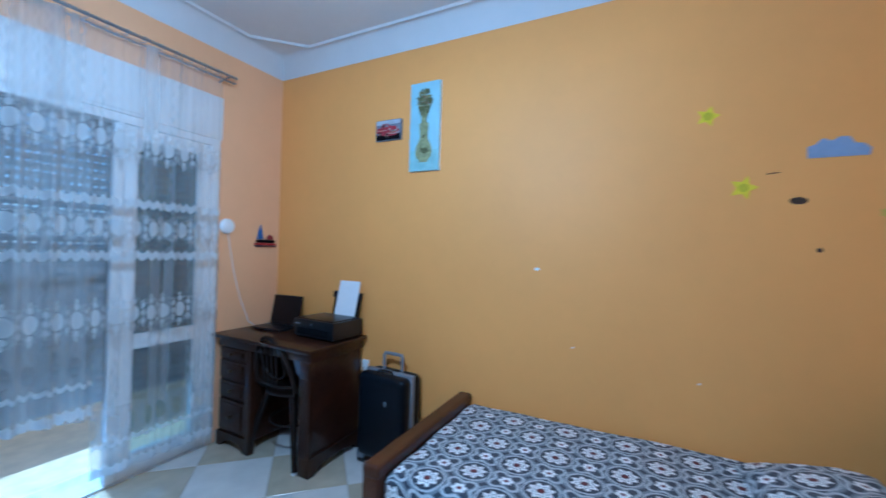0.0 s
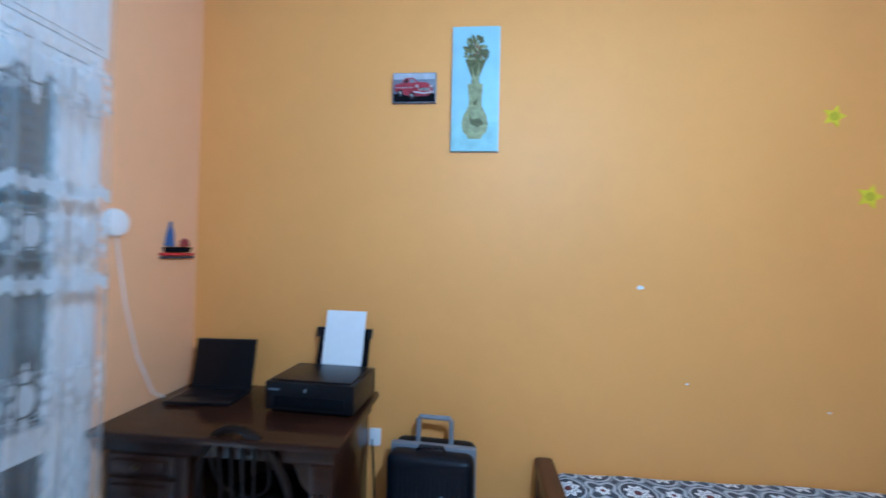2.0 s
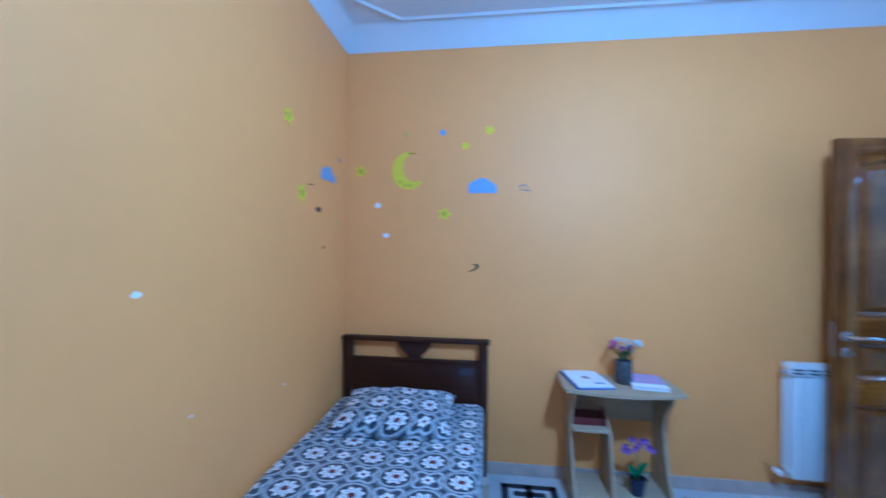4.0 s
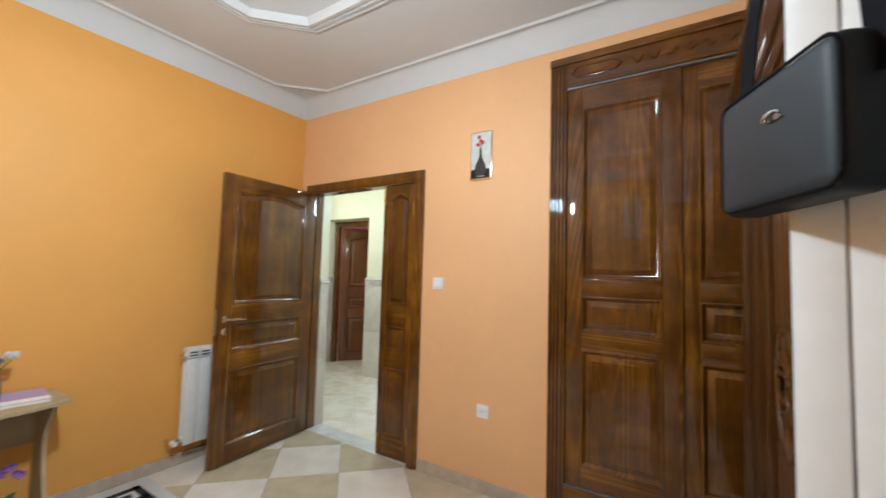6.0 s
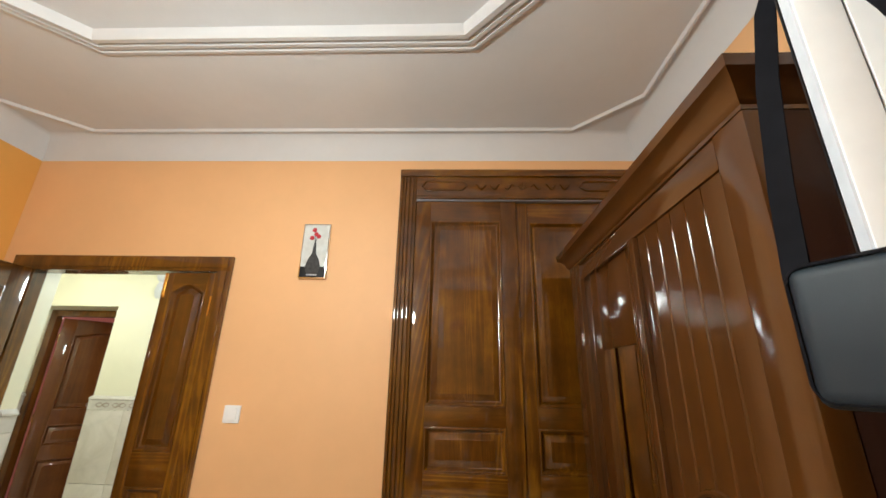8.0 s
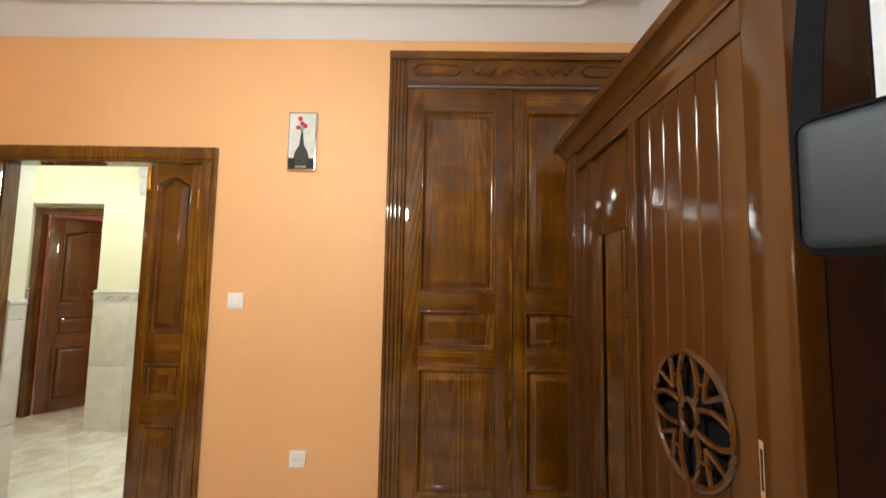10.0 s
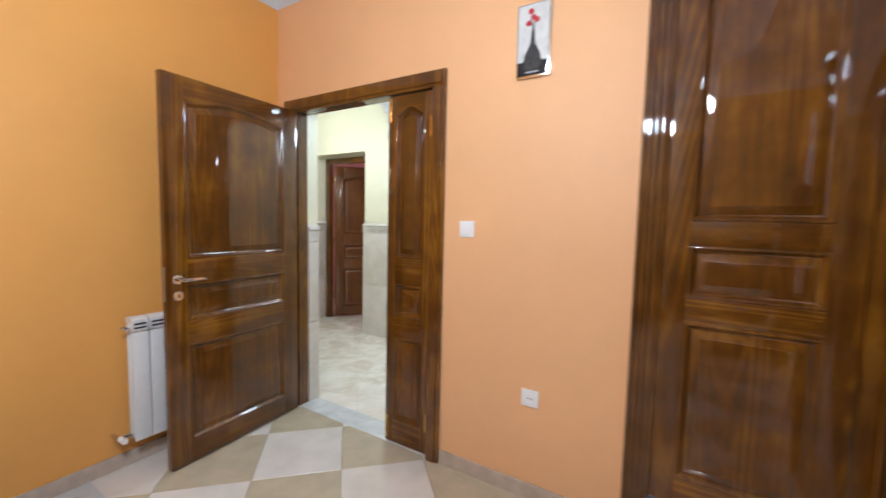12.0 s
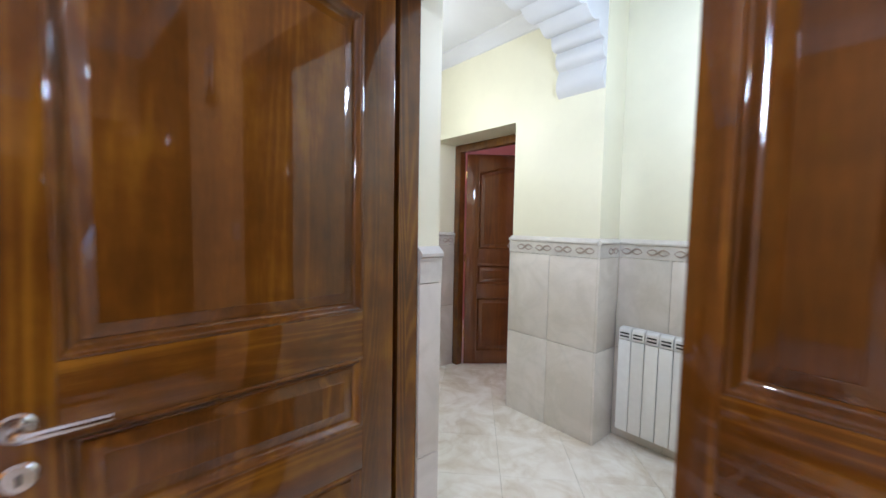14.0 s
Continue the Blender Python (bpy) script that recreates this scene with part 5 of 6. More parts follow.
def radiator(name, m, count, w, h, label):
    """Aluminium column radiator: count sections along x from 0, foot at z 0, front towards -y."""
    t = thing(name, m, label, "radiator")
    for i in range(count):
        x = i * w
        b = slab(x + 0.002, x + w - 0.002, -0.088, -0.076, 0.0, h - 0.075, bevel=0.004)
        box(b, x + w / 2 - 0.006, x + w / 2 + 0.006, -0.08, -0.012, 0.02, h - 0.06)
        box(b, x + 0.006, x + w - 0.006, -0.020, -0.010, 0.02, h - 0.06, bevel=0.002)
        extrude(b, [(-0.088, h - 0.068), (-0.086, h - 0.01), (-0.07, h), (-0.02, h), (-0.008, h - 0.012), (-0.008, h - 0.03), (-0.07, h - 0.035)], "x", x + 0.004, x + w - 0.004)
        part("section", b, WHITE_ENAMEL, t)
        b = bmesh.new()
        for z in (h - 0.056, h - 0.036):
            box(b, x + 0.013, x + w - 0.013, -0.0905, -0.080, z, z + 0.009)
        part("slot", b, VENT, t)
        for z in (h - 0.052, 0.03):
            part("header", tube(bmesh.new(), [(x, -0.045, z), (x + w, -0.045, z)], 0.020, 12), WHITE_ENAMEL, t)
    for z in (h - 0.052, 0.03):
        part("end_cap", tube(bmesh.new(), [(-0.012, -0.045, z), (0.0, -0.045, z)], 0.018, 12), CHROME, t, "chrome end cap")
    return t


r1 = radiator("radiator", pose(3.705, 0.955, 0.165, 0, 0, -90), 6, 0.08, 0.655, "white aluminium radiator under the open door's edge")
r1.matrix_world = pose(3.722, 0.955, 0.165, 0, 0, -90)
bm = tube(bmesh.new(), [(-0.012, -0.045, 0.03), (-0.06, -0.045, 0.03), (-0.06, -0.02, 0.03), (-0.06, 0.02, 0.03)], 0.011, 10)
part("valve", bm, CHROME, r1, "chrome valve")
part("valve_head", tube(bmesh.new(), [(-0.05, -0.05, 0.03), (-0.05, -0.10, 0.03)], 0.015, 12), WHITE_PLASTIC, r1)
part("bleed_screw", tube(bmesh.new(), [(-0.03, -0.045, 0.603), (-0.012, -0.045, 0.603)], 0.008, 8), CHROME, r1)

# ---- pictures on the long wall ----
p1 = thing("flower_vase_canvas", pose(1.386, YB, 2.236), "tall pale blue canvas of a glass vase with a green bouquet", "picture")
part("canvas", slab(-0.112, 0.112, -0.024, -0.001, -0.296, 0.296, bevel=0.002), TEAL, p1)
part("sea_band", slab(-0.108, 0.108, -0.0255, -0.0235, -0.29, -0.16), TEAL2, p1)
half = [(0.036, 0.02), (0.033, -0.02), (0.028, -0.06), (0.032, -0.09), (0.055, -0.13), (0.062, -0.17), (0.055, -0.205), (0.035, -0.225), (0.03, -0.24)]
part("painted_vase", extrude(bmesh.new(), [(-x, z) for x, z in half] + [(x, z) for x, z in reversed(half)], "y", -0.0285, -0.0250), OLIVE2, p1)
part("painted_leaf", extrude(bmesh.new(), [(-0.03, -0.12), (-0.01, -0.15), (0.02, -0.14), (0.045, -0.17), (0.01, -0.185), (-0.02, -0.17)], "y", -0.0305, -0.028), OLIVE, p1)
part("painted_stem", extrude(bmesh.new(), [(-0.03, 0.02), (-0.014, 0.02), (-0.02, 0.11), (0.0, 0.05), (0.02, 0.12), (0.014, 0.02), (0.03, 0.02), (0.03, -0.07), (0.01, -0.05), (-0.012, -0.07), (-0.028, -0.05)], "y", -0.0308, -0.028), OLIVE2, p1)
b = extrude(bmesh.new(), [(-0.050, 0.135), (-0.018, 0.05), (-0.022, 0.0), (-0.008, -0.08), (0.008, -0.08), (0.020, 0.0), (0.016, 0.05), (0.048, 0.135)], "y", -0.0289, -0.0240)
part("painted_bunch", b, OLIVE, p1)
rb = random.Random(5)
for mt, n_, rad in ((OLIVE, 90, 0.068), (OLIVE2, 36, 0.064), (RUST, 26, 0.045)):
    b = bmesh.new()
    for k in range(n_):
        a, r = rb.uniform(0, 6.28), rad * math.sqrt(rb.random())
        cx, cz, s = r * math.cos(a) * 0.75, 0.172 + r * math.sin(a) * 1.1, rb.uniform(0.010, 0.020)
        q0 = a + rb.uniform(-0.9, 0.9)
        leaf = ((0.9, 0.0), (0.2, 0.32), (-0.6, 0.2), (-0.8, -0.15), (0.1, -0.3))
        extrude(b, [(cx + s * (u * math.cos(q0) - w * math.sin(q0)), cz + s * (u * math.sin(q0) + w * math.cos(q0))) for u, w in leaf], "y", -0.0290 - 0.00005 * k - (0.0008 if mt is not OLIVE else 0), -0.0240)
    part("painted_bloom", b, mt, p1, kind="stuff")
part("pale_edge", slab(-0.1135, 0.1135, -0.006, -0.0015, -0.2975, 0.2975), PAPER, p1)
p2 = thing("car_picture", pose(1.094, YB, 2.245), "small print of an old red car", "picture")
part("board", slab(-0.105, 0.105, -0.022, -0.001, -0.072, 0.072, bevel=0.001), plain("print_grey_blue", (0.22, 0.24, 0.30), 0.5, vary=0.5, scale=25), p2)
part("street_band", slab(-0.10, 0.10, -0.0235, -0.0215, -0.068, -0.030), BLACK_MATT, p2)
part("sky_band", slab(-0.10, 0.10, -0.0235, -0.0215, 0.040, 0.068), plain("print_sky_grey", (0.46, 0.48, 0.54), 0.5, vary=0.2), p2)
CAR_RED = plain("print_car_red", (0.30, 0.025, 0.045), 0.4, vary=0.25, scale=60)
part("car_body", extrude(bmesh.new(), [(-0.092, 0.014), (-0.06, 0.020), (-0.046, 0.044), (-0.005, 0.046), (0.016, 0.026), (0.060, 0.022), (0.088, 0.006), (0.090, -0.022), (0.064, -0.040), (-0.02, -0.044), (-0.06, -0.030), (-0.094, -0.016)], "y", -0.0265, -0.023), CAR_RED, p2)
part("car_window", extrude(bmesh.new(), [(-0.052, 0.022), (-0.040, 0.038), (-0.028, 0.039), (-0.030, 0.021)], "y", -0.0280, -0.026), BLACK, p2)
part("car_window", extrude(bmesh.new(), [(-0.024, 0.021), (-0.022, 0.040), (-0.006, 0.040), (0.008, 0.024)], "y", -0.0280, -0.026), GREY_TRIM, p2)
part("car_grille", slab(0.022, 0.074, -0.028, -0.026, -0.018, -0.004, bevel=0.0004), CHROME, p2)
for z in (-0.015, -0.011, -0.007):
    part("grille_slot", slab(0.026, 0.070, -0.0286, -0.0275, z, z + 0.0015), BLACK, p2)
for x in (0.014, 0.082):
    part("car_headlight", extrude(bmesh.new(), [(x + 0.007 * math.cos(a), 0.004 + 0.008 * math.sin(a)) for a in np.linspace(0, 6.283, 13)[:-1]], "y", -0.0285, -0.026), CHROME, p2)
part("car_bumper", extrude(bmesh.new(), [(-0.002, -0.026), (0.050, -0.034), (0.092, -0.026), (0.092, -0.019), (0.050, -0.026), (-0.002, -0.019)], "y", -0.0288, -0.026), CHROME, p2)
part("car_side_trim", slab(-0.090, -0.004, -0.0275, -0.0262, -0.004, 0.0), CHROME, p2)
for x, z in ((-0.066, -0.028), (-0.010, -0.040)):
    part("car_wheel", extrude(bmesh.new(), [(x + 0.014 * math.cos(a), z + 0.017 * math.sin(a)) for a in np.linspace(0, 6.283, 13)[:-1]], "y", -0.0285, -0.0262), BLACK, p2)
    part("wheel_cap", extrude(bmesh.new(), [(x + 0.006 * math.cos(a), z + 0.008 * math.sin(a)) for a in np.linspace(0, 6.283, 11)[:-1]], "y", -0.0292, -0.0284), CHROME, p2)

# ---- stickers ----
def disc(r, n=14, sx=1.0):
    return [(r * sx * math.cos(a), r * math.sin(a)) for a in np.linspace(0, 2 * math.pi, n + 1)[:-1]]


def star(r, n=5, inner=0.5, rot=0.3):
    return [((r if k % 2 == 0 else r * inner) * math.sin(rot + math.pi * k / n), (r if k % 2 == 0 else r * inner) * math.cos(rot + math.pi * k / n)) for k in range(2 * n)]


def sticker(name, shape, m, mat, label, thick=0.004, hole=0.0):
    """A flat foam shape; its outline lies in x, z and its back on y 0."""
    b = extrude(bmesh.new(), shape, "y", -thick, -0.0005)
    if hole:
        t = thing(name, m, label, "sticker", "wall stickers")
        part("foam", b, mat, t)
        part("centre", extrude(bmesh.new(), disc(hole), "y", -thick - 0.001, -thick + 0.001), YELLOW_DARK, t, "darker centre")
        return t
    o = solid(name, b, mat, label, "sticker", group="wall stickers")
    o.matrix_world = m
    return o


def on_c(y, z):
    return pose(XC, y, z, 0, 0, -90)


def on_b(x, z):
    return pose(x, YB, z)


moon = [(0.115 * math.cos(a), 0.125 * math.sin(a)) for a in np.linspace(math.radians(62), math.radians(322), 22)]
moon += [(0.042 + 0.083 * math.cos(a), 0.022 + 0.098 * math.sin(a)) for a in np.linspace(math.radians(296), math.radians(96), 16)]
mn = thing("moon_sticker", on_c(3.215, 1.98), "yellow-green foam crescent moon on the orange wall", "sticker", "wall stickers")
part("foam", extrude(bmesh.new(), moon, "y", -0.005, -0.0005), YELLOW, mn)
for x, z in ((-0.025, -0.098), (0.012, -0.1), (-0.055, -0.075)):
    part("crater", extrude(bmesh.new(), [(x + a, z + c) for a, c in disc(0.011, 10)], "y", -0.006, -0.004), YELLOW_DARK, mn)
cloud = [(-0.09, -0.045), (0.092, -0.045), (0.095, -0.01), (0.075, 0.02), (0.05, 0.03), (0.03, 0.05), (-0.02, 0.055), (-0.05, 0.035), (-0.075, 0.03), (-0.092, 0.0)]
sticker("cloud_sticker", cloud, on_c(2.723, 1.872), BLUE, "blue foam cloud on the moon wall")
cl2 = [(-0.10, -0.04), (0.10, -0.04), (0.105, -0.01), (0.08, 0.012), (0.055, 0.015), (0.035, 0.045), (0.005, 0.048), (-0.02, 0.03), (-0.05, 0.045), (-0.075, 0.02), (-0.10, 0.01)]
sticker("cloud_sticker", cl2, on_b(3.445, 1.905), BLUE, "blue foam cloud on the long wall near the corner")
for i, (y, z, r) in enumerate(((2.971, 1.691, 0.052), (3.546, 1.979, 0.048))):
    sticker("star_sticker", star(r), on_c(y, z), YELLOW, "yellow-green five-pointed foam star with a ring centre", hole=0.02)
for y, z, r in ((2.836, 2.14, 0.03), (2.678, 2.238, 0.034)):
    sticker("star_sticker", star(r, inner=0.7), on_c(y, z), YELLOW, "small plain yellow-green foam star")
sticker("star_sticker", star(0.02, inner=0.6), on_c(3.239, 2.222), plain("foam_faded_yellow", (0.60, 0.40, 0.08), 0.6), "tiny faded yellow foam star")
sticker("dot_sticker", star(0.024, 6, 0.7), on_c(2.987, 2.231), BLUE, "small blue foam dot")
sticker("paint_chip", disc(0.019, 9), on_c(3.425, 1.748), PAPER, "small white chip in the orange paint", 0.0015)
sticker("paint_chip", disc(0.017, 7, 1.3), on_c(3.367, 1.546), PAPER, "small oval white chip in the orange paint", 0.0015)
o = sticker("paint_chip", disc(0.042, 12, 1.0), on_c(2.778, 1.337) @ pose(0, 0, 0, 0, -25, 0), DARK_SPOT, "dark half-moon chip where a sticker came off", 0.0012)
o.scale = (1, 1, 0.5)
o = sticker("paint_chip", disc(0.034, 12, 1.0), on_c(2.793, 1.335) @ pose(0, -0.0007, 0, 0, -25, 0), PAINT_ORANGE, "lighter patch inside the dark chip", 0.0012)
o.scale = (1, 1, 0.45)
b = tube(bmesh.new(), [(-0.035, -0.002, 0.012), (0.0, -0.002, 0.02), (0.034, -0.002, -0.018), (-0.02, -0.002, -0.012)], 0.004, 6, closed=True)
o = solid("torn_sticker_outline", b, GREY_TRIM, "torn grey outline of a removed sticker", "sticker")
o.matrix_world = on_c(2.448, 1.859)
for x, z, r in ((2.971, 2.10, 0.052), (3.118, 1.745, 0.058)):
    sticker("star_sticker", star(r), on_b(x, z), YELLOW, "yellow-green five-pointed foam star on the long wall", hole=0.02)
o = sticker("paint_chip", disc(0.033, 12), on_b(3.319, 1.678), DARK_SPOT, "dark oval chip in the long wall", 0.0012)
o.scale = (1, 1, 0.5)
sticker("paint_chip", disc(0.011, 7), on_b(3.394, 1.458), DARK_SPOT, "tiny dark chip in the long wall", 0.0012)
sticker("paint_chip", [(-0.03, -0.003), (0.0, 0.0), (0.03, 0.006), (0.0, 0.006), (-0.028, 0.002)], on_b(3.232, 1.805), DARK_SPOT, "thin dark scratch in the long wall", 0.0012)
sticker("paint_chip", [(-0.018, -0.004), (-0.004, -0.012), (0.016, -0.005), (0.014, 0.004), (-0.006, 0.010)], on_b(2.158, 1.32), PAPER, "small white paint chip on the long wall", 0.0012)
sticker("dot_sticker", star(0.02, 6, 0.6), on_b(3.62, 2.03), plain("faded_lilac", (0.40, 0.30, 0.34), 0.6), "tiny faded lilac sticker")
sticker("star_sticker", star(0.024, inner=0.6), on_b(3.60, 1.62), plain("faded_yellow", (0.62, 0.45, 0.06), 0.6), "tiny faded yellow star")

for x, z in ((2.367, 0.89), (2.963, 0.794)):
    sticker("paint_chip", [(-0.010, -0.002), (0.0, -0.005), (0.009, 0.0), (0.002, 0.005)], on_b(x, z), PAPER, "tiny pale paint chip low on the long wall", 0.0012)

# wooden boats on the window wall
boat = thing("boat_ornament", pose(0, 3.515, 1.425, 0, 0, 90), "small painted wooden sailing boats ornament on the peach wall", "ornament")
part("base_board", slab(-0.10, 0.10, -0.014, -0.001, -0.008, 0.004, bevel=0.001), RED, boat)
part("wave_board", slab(-0.095, 0.095, -0.018, -0.001, -0.022, -0.012, bevel=0.001), NAVY, boat)
part("hull", extrude(bmesh.new(), [(-0.085, 0.03), (-0.075, 0.008), (0.075, 0.008), (0.09, 0.032)], "y", -0.012, -0.002), BLACK_MATT, boat)
part("sail", extrude(bmesh.new(), [(-0.075, 0.035), (-0.02, 0.033), (-0.028, 0.09), (-0.045, 0.15), (-0.065, 0.09)], "y", -0.010, -0.003), plain("sail_blue", (0.05, 0.12, 0.35), 0.5), boat, "blue sail")
part("sail", extrude(bmesh.new(), [(0.015, 0.035), (0.075, 0.035), (0.065, 0.065), (0.04, 0.075), (0.02, 0.06)], "y", -0.010, -0.003), plain("sail_red", (0.25, 0.03, 0.04), 0.5), boat, "dark red sail")
lampw = solid("wall_night_lamp", lathe(bmesh.new(), [(0, 0), (0.05, 0.0), (0.056, 0.012), (0.05, 0.026), (0.03, 0.032), (0, 0.033)], seg=24), WHITE_PLASTIC, "round white plastic fitting on the peach wall by the curtain", "lamp")
lampw.matrix_world = pose(0.0, 3.185, 1.545, 0, 90)
solid("lamp_cable", tube(bmesh.new(), [(0.004, 3.20, 1.50), (0.006, 3.215, 1.40), (0.006, 3.25, 1.22), (0.008, 3.31, 1.0), (0.03, 3.37, 0.83), (0.06, 3.40, 0.797)], 0.0028, 6), WHITE_PLASTIC, "thin white cable down to the desk", "cable")

# ceiling bulb, unseen; the wide disc above it is added to darken the ceiling
bulb = thing("ceiling_lamp", pose(1.87, 1.82, 0), "unseen bulb holder on a short cord with an added light shield", "lamp")
part("cord", tube(bmesh.new(), [(0, 0, H), (0, 0, 2.57)], 0.004, 6), WHITE_PLASTIC, bulb)
part("holder", lathe(bmesh.new(), [(0, 2.58), (0.018, 2.575), (0.022, 2.45), (0, 2.45)], seg=16), WHITE_PLASTIC, bulb)
part("heat_sink", lathe(bmesh.new(), [(0, 2.45), (0.03, 2.445), (0.088, 2.362), (0.088, 2.352), (0, 2.352)], seg=24), WHITE_PLASTIC, bulb, "added disc shield that keeps bulb light off the ceiling")

# ---- hall ----
HY, HH = -1.60, 2.82
structure("hall_floor_bed", slab(2.0, 6.6, -2.0, -WT, -0.12, -0.0035), GROUT_PALE, "hall floor bed")
bm = bmesh.new()
box(bm, 4.405, 5.36, HY - 0.30, HY, 2.12, HH)
box(bm, 5.36, 6.6, HY - 0.30, HY, 0, HH)
box(bm, 3.73, 4.405, HY - 0.30, HY, 0, HH)
box(bm, 2.0, 3.73, HY - 0.30, HY - 0.25, 0, HH)
structure("wall_hall", bm, PAINT_HALL, "cream hall wall with a deep doorway")
bm = bmesh.new()
box(bm, 2.0, 2.365, -WT - 0.012, -WT, 0, HH)
box(bm, 3.60, 6.6, -WT - 0.012, -WT, 0, HH)
box(bm, 2.365, 3.60, -WT - 0.012, -WT, 2.12, HH)
box(bm, 3.545, 3.60, -WT - 0.012, -0.077, 0, 2.12)
structure("wall_hall_north", bm, PAINT_HALL, "cream plaster on the hall side of the bedroom wall")
structure("wall_hall_east", slab(6.6, 6.75, -2.0, 0, 0, HH), PAINT_HALL, "cream wall at the hall's far end")
structure("wall_hall_west", slab(1.85, 2.0, -2.0, -WT, 0, HH), PAINT_HALL, "cream wall closing the hall")
structure("ceiling_hall", slab(1.85, 6.75, -2.0, -WT, HH, HH + 0.1), PAINT_WHITE, "white hall ceiling")
bm = bmesh.new()
for x0, x1, y in ((4.01, 6.6, HY),):
    pts = [(y, HH - 0.10), (y + 0.012, HH - 0.095), (y + 0.02, HH - 0.07), (y + 0.05, HH - 0.03), (y + 0.08, HH - 0.012), (y + 0.085, HH), (y, HH)]
    extrude(bm, pts, "x", x0, x1)
structure("hall_cornice", bm, PAINT_WHITE, "white plaster cornice in the hall", smooth=True)
# scalloped arch from the pier to the bedroom wall
bm = bmesh.new()
cusps = [(0.0, 2.205), (0.004, 2.375), (0.035, 2.485), (0.105, 2.565), (0.25, 2.605), (0.42, 2.63), (0.60, 2.645)]


def cusp_curve(pts, base, sign):
    """Round lobes hanging between the cusps."""
    out = []
    for (d0, z0), (d1, z1) in zip(pts, pts[1:]):
        for k in range(8):
            u, lobe = k / 8, 0.034 * math.sin(math.pi * (k / 8) ** 0.8)
            lx, lz = (z1 - z0), -(d1 - d0)
            ln = math.hypot(lx, lz)
            out.append((base + sign * (d0 + (d1 - d0) * u + lobe * lx / ln), z0 + (z1 - z0) * u + lobe * lz / ln))
    return out


prof = cusp_curve(cusps, HY, 1) + list(reversed(cusp_curve(cusps, -WT - 0.013, -1))) + [(-WT - 0.013, HH), (HY, HH)]
extrude(bm, prof, "x", 3.733, 4.055)
structure("hall_arch", bm, PAINT_WHITE, "white scalloped plaster arch across the hall", smooth=True)

# far doorway
bm = bmesh.new()
box(bm, 5.285, 5.358, HY - 0.34, HY - 0.27, 0, 2.12, bevel=0.004)
box(bm, 4.407, 4.47, HY - 0.34, HY - 0.27, 0, 2.12, bevel=0.004)
box(bm, 4.47, 5.285, HY - 0.34, HY - 0.27, 2.05, 2.119, bevel=0.004)
structure("door_frame_far", bm, WOOD_DOOR, "brown wooden frame of the far room's door", smooth=True)
far = thing("door_2", pose(5.275, HY - 0.35, 0.01, 0, 0, -128), "glossy red-brown panelled door standing open in the far doorway", "door")
panel_leaf(far, 0.80, 2.03, 0.04, [(0.12, 0.66, 0), (0.78, 0.976, 0), (1.12, 1.92, 0.055)], 0.115, WOOD_FAR, WOOD_FAR, both=True)
lever_handle(far, pose(0.745, 0.020, 1.0), side=1)
for z in (0.25, 1.0, 1.8):
    part("hinge", tube(bmesh.new(), [(0.0, 0.024, z), (0.0, 0.024, z + 0.08)], 0.006, 8), BRASS, far, "brass hinge")
structure("far_floor", slab(3.2, 6.6, -4.6, HY - 0.3, -0.12, 0.0), MARBLE, "marble floor of the far room")
bm = bmesh.new()
box(bm, 3.1, 3.2, -4.7, HY - 0.3, 0, HH)
box(bm, 6.6, 6.7, -4.7, HY - 0.3, 0, HH)
box(bm, 3.1, 6.7, -4.8, -4.6, 0, HH)
box(bm, 3.1, 6.7, -4.8, HY - 0.3, HH, HH + 0.1)
structure("wall_far_room", bm, PAINT_PINK, "pink walls and ceiling of the far room")
r2 = radiator("radiator", pose(3.66, HY - 0.25, 0.09, 0, 0, 180), 7, 0.08, 0.655, "white aluminium radiator on the tiled hall wall")
r2.matrix_world = pose(3.09, HY - 0.15, 0.09, 0, 0, 0)
r2.matrix_world = pose(3.66 - 7 * 0.08, HY - 0.245, 0.09, 0, 0, 180) @ pose(-7 * 0.08, 0, 0)

# ---- small pieces of floors and walls, last ----
def prism_mesh(name, pts, z0, z1, mat):
    b = extrude(bmesh.new(), pts, "z", z0, z1)
    top = [e for e in b.edges if all(abs(v.co.z - z1) < 1e-6 for v in e.verts)]
    bmesh.ops.bevel(b, geom=top, offset=0.0012, segments=1, affect="EDGES")
    return mesh(name, b, mat, smooth=False)


def clip_poly(pts, x0, x1, y0, y1):
    for axis, lim, keep in ((0, x0, 1), (0, x1, -1), (1, y0, 1), (1, y1, -1)):
        out = []
        for i, p in enumerate(pts):
            q = pts[(i + 1) % len(pts)]
            pi, qi = keep * (p[axis] - lim) >= 0, keep * (q[axis] - lim) >= 0
            if pi:
                out.append(p)
            if pi != qi:
                t = (lim - p[axis]) / (q[axis] - p[axis])
                out.append((p[0] + (q[0] - p[0]) * t, p[1] + (q[1] - p[1]) * t))
        pts = out
        if len(pts) < 3:
            return []
    return pts


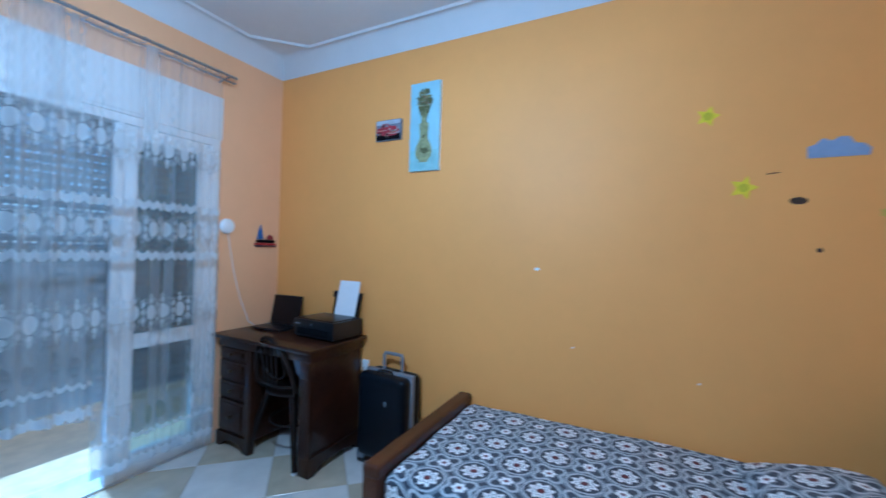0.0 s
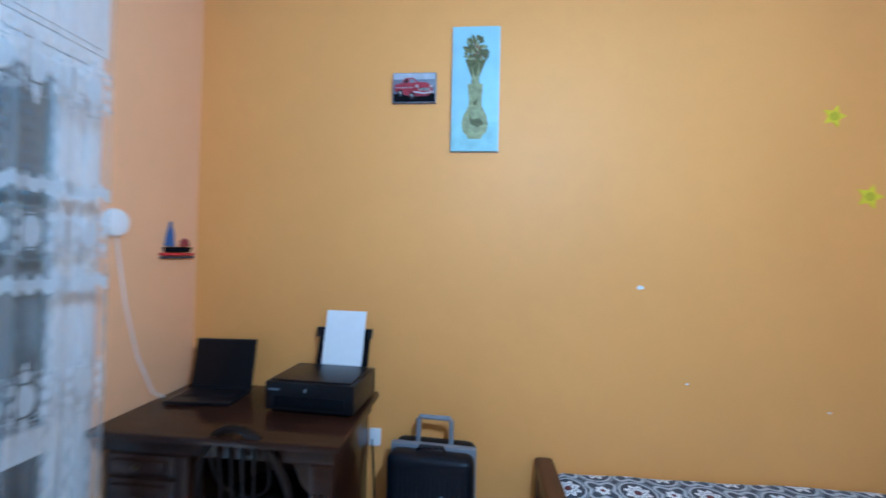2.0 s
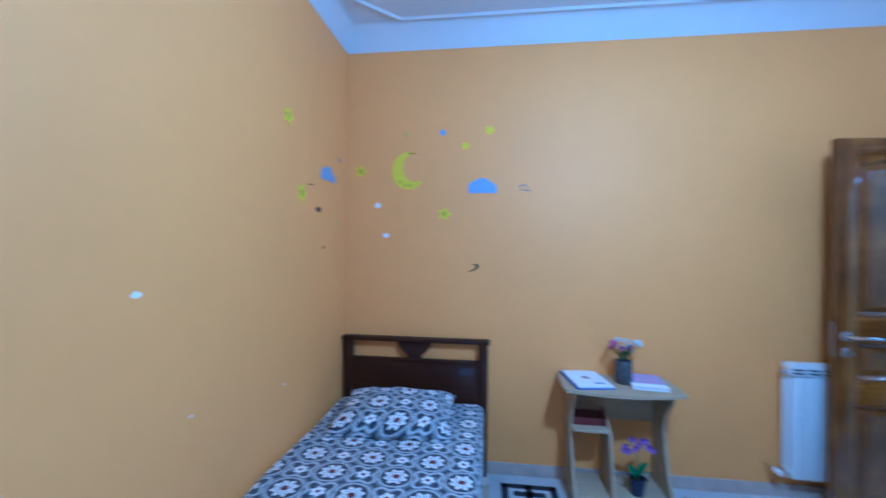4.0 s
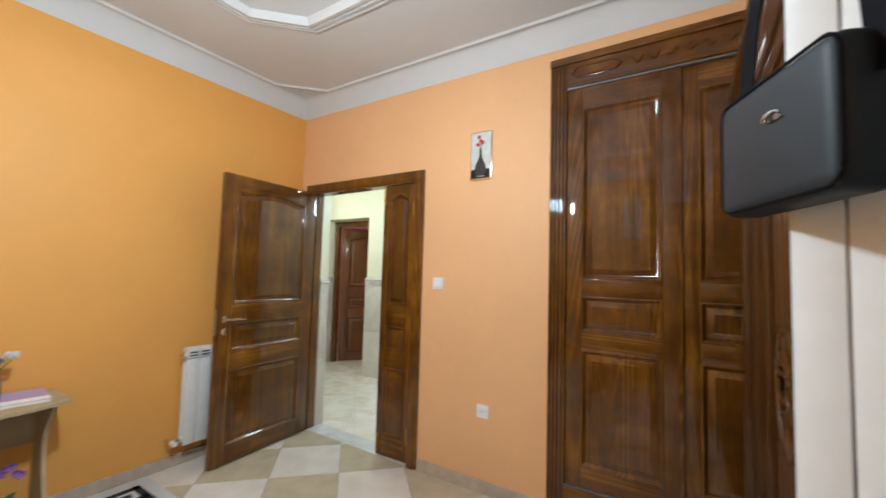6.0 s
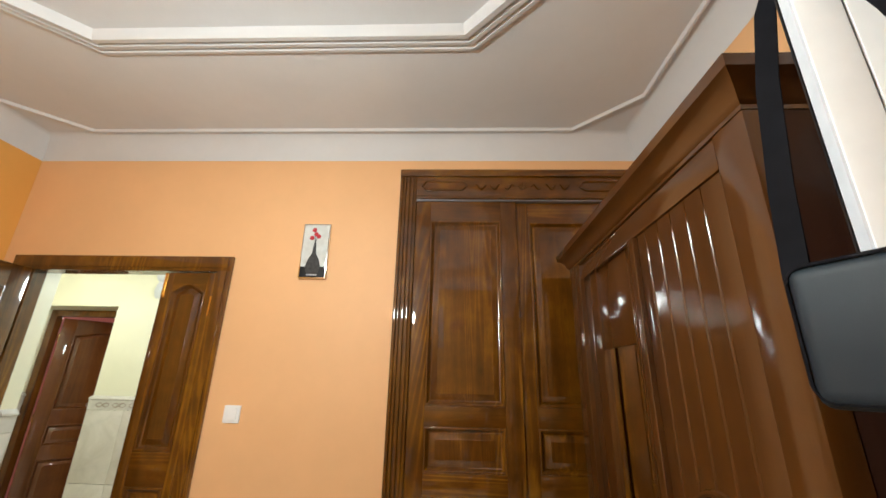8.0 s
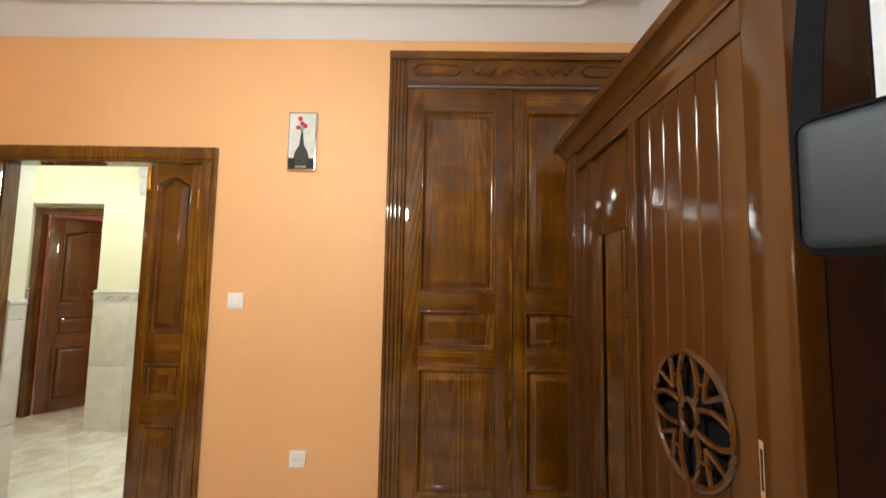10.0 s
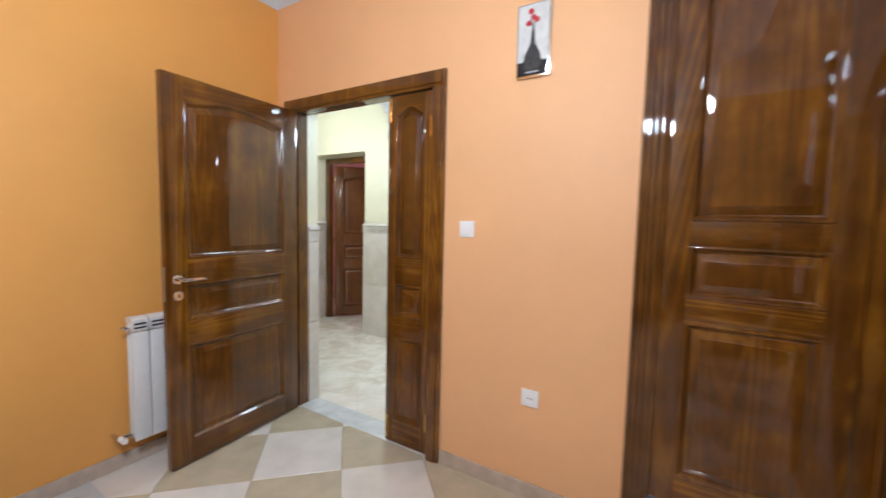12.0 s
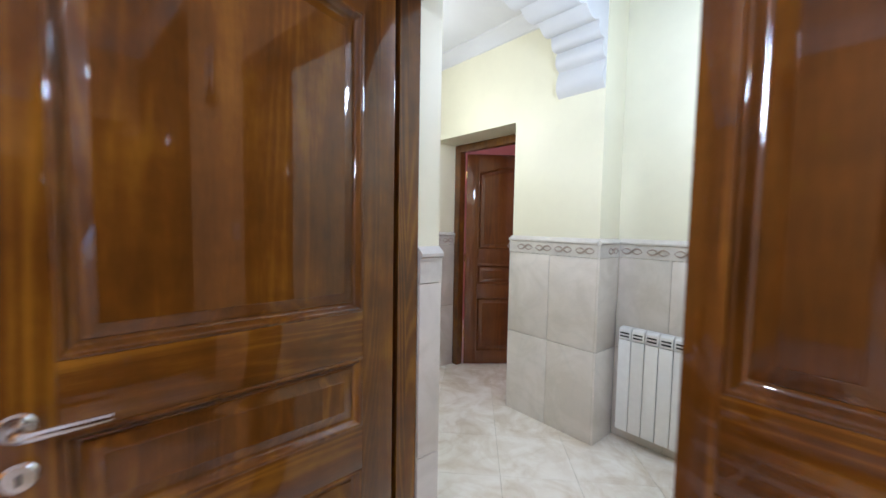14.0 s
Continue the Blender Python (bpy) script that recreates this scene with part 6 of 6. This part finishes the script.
floor_ob = bpy.data.objects["floor"]
S = 0.3185
shared = {}
for i in range(-3, 16):
    for j in range(-2, 14):
        if (i + j) % 2:
            continue
        cx, cy = 3.078 - S * i, 0.348 + S * j
        light = i % 2 == 0
        g = 0.0022
        pts = [(cx - S + g, cy), (cx, cy - S + g), (cx + S - g, cy), (cx, cy + S - g)]
        cut = clip_poly(pts, 0.001, XC - 0.001, 0.0, YB - 0.001)
        if len(cut) < 3:
            continue
        whole = len(cut) == 4 and all(abs(a[0] - b[0]) + abs(a[1] - b[1]) < 1e-9 for a, b in zip(cut, pts))
        mat = TILE_CREAM if light else TILE_BEIGE
        if whole:
            if light not in shared:
                shared[light] = prism_mesh("tile", [(p[0] - cx, p[1] - cy) for p in pts], -0.006, 0.0, mat)
            o = new("tile", shared[light])
            o.location = (cx, cy, 0)
        else:
            o = new("tile", prism_mesh("tile", cut, -0.006, 0.0, mat))
        o.parent = floor_ob
hf = bpy.data.objects["hall_floor_bed"]
for i in range(-9, 12):
    for j in range(-7, 4):
        if (i + j) % 2:
            continue
        cx, cy = 4.178 + 0.295 * i, -0.915 + 0.295 * j
        q = 0.295 - 0.0015
        cut = clip_poly([(cx - q, cy), (cx, cy - q), (cx + q, cy), (cx, cy + q)], 2.0, 6.6, HY - 0.30, -WT - 0.012)
        if len(cut) < 3:
            continue
        o = new("tile", prism_mesh("tile", cut, -0.006, 0.0, MARBLE))
        o.parent = hf

wh = bpy.data.objects["wall_hall"]


def wall_tiles(axis, at, lo, hi, face, width, phase=0.0):
    """Tall grey tiles in two courses under a relief border, on a wall piece. face: +1 or -1, the way it looks."""
    edges = [lo]
    x = lo + (phase or width)
    while x < hi - 0.02:
        edges.append(x)
        x += width
    edges.append(hi)
    for a, b in zip(edges, edges[1:]):
        for z0, z1 in ((0.002, 0.590), (0.593, 1.178)):
            d0, d1 = (at, at + face * 0.014)
            d0, d1 = min(d0, d1), max(d0, d1)
            bm = slab(a + 0.001, b - 0.001, d0, d1, z0, z1, bevel=0.0015) if axis == "y" else slab(d0, d1, a + 0.001, b - 0.001, z0, z1, bevel=0.0015)
            o = new("tile", mesh("tile", bm, WALL_TILE))
            o.parent = wh
    d0, d1 = min(at, at + face * 0.014), max(at, at + face * 0.014)
    out = [(0.0, 1.181), (0.016, 1.181), (0.016, 1.262), (0.026, 1.268), (0.026, 1.278), (0.0, 1.300)]
    bm = bmesh.new()
    pts = [(at + face * d, z) for d, z in out]
    if axis == "y":
        extrude(bm, pts, "x", lo, hi)
    else:
        extrude(bm, pts, "y", lo, hi)
    o = new("border", mesh("border", bm, TRIM_TILE))
    o.parent = wh
    bm = bmesh.new()
    x = lo + 0.02
    while x < hi - 0.10:
        pl = []
        for k in range(9):
            f = k / 8
            u, z = x + 0.13 * f, 1.222 + 0.018 * math.sin(f * 6.28)
            pl.append((u, at + face * 0.017, z) if axis == "y" else (at + face * 0.017, u, z))
        tube(bm, pl, [0.002 + 0.006 * math.sin(math.pi * k / 8) for k in range(9)], 5)
        pl = [((p[0], p[1], 2.444 - p[2]) if axis == "y" else (p[0], p[1], 2.444 - p[2])) for p in pl]
        tube(bm, pl, [0.002 + 0.003 * math.sin(math.pi * k / 8) for k in range(9)], 5)
        x += 0.155
    if len(bm.verts):
        o = new("border_relief", mesh("border_relief", bm, TRIM_DARK))
        o.parent = wh


wall_tiles("y", HY, 3.73, 4.405, 1, 0.32, 0.345)
wall_tiles("y", HY, 5.36, 6.6, 1, 0.32)
wall_tiles("y", HY - 0.25, 2.0, 3.715, 1, 0.32, 0.12)
wall_tiles("x", 3.73, HY - 0.236, HY + 0.014, -1, 0.32)
wall_tiles("x", 4.405, HY - 0.268, HY + 0.014, 1, 0.40)
wall_tiles("x", 5.36, HY - 0.268, HY + 0.014, -1, 0.40)
wall_tiles("x", 3.545, -WT - 0.014, -0.078, -1, 0.40)
for ob in wh.children:
    if ob.name.startswith("border"):
        ob["kind"] = "structure"
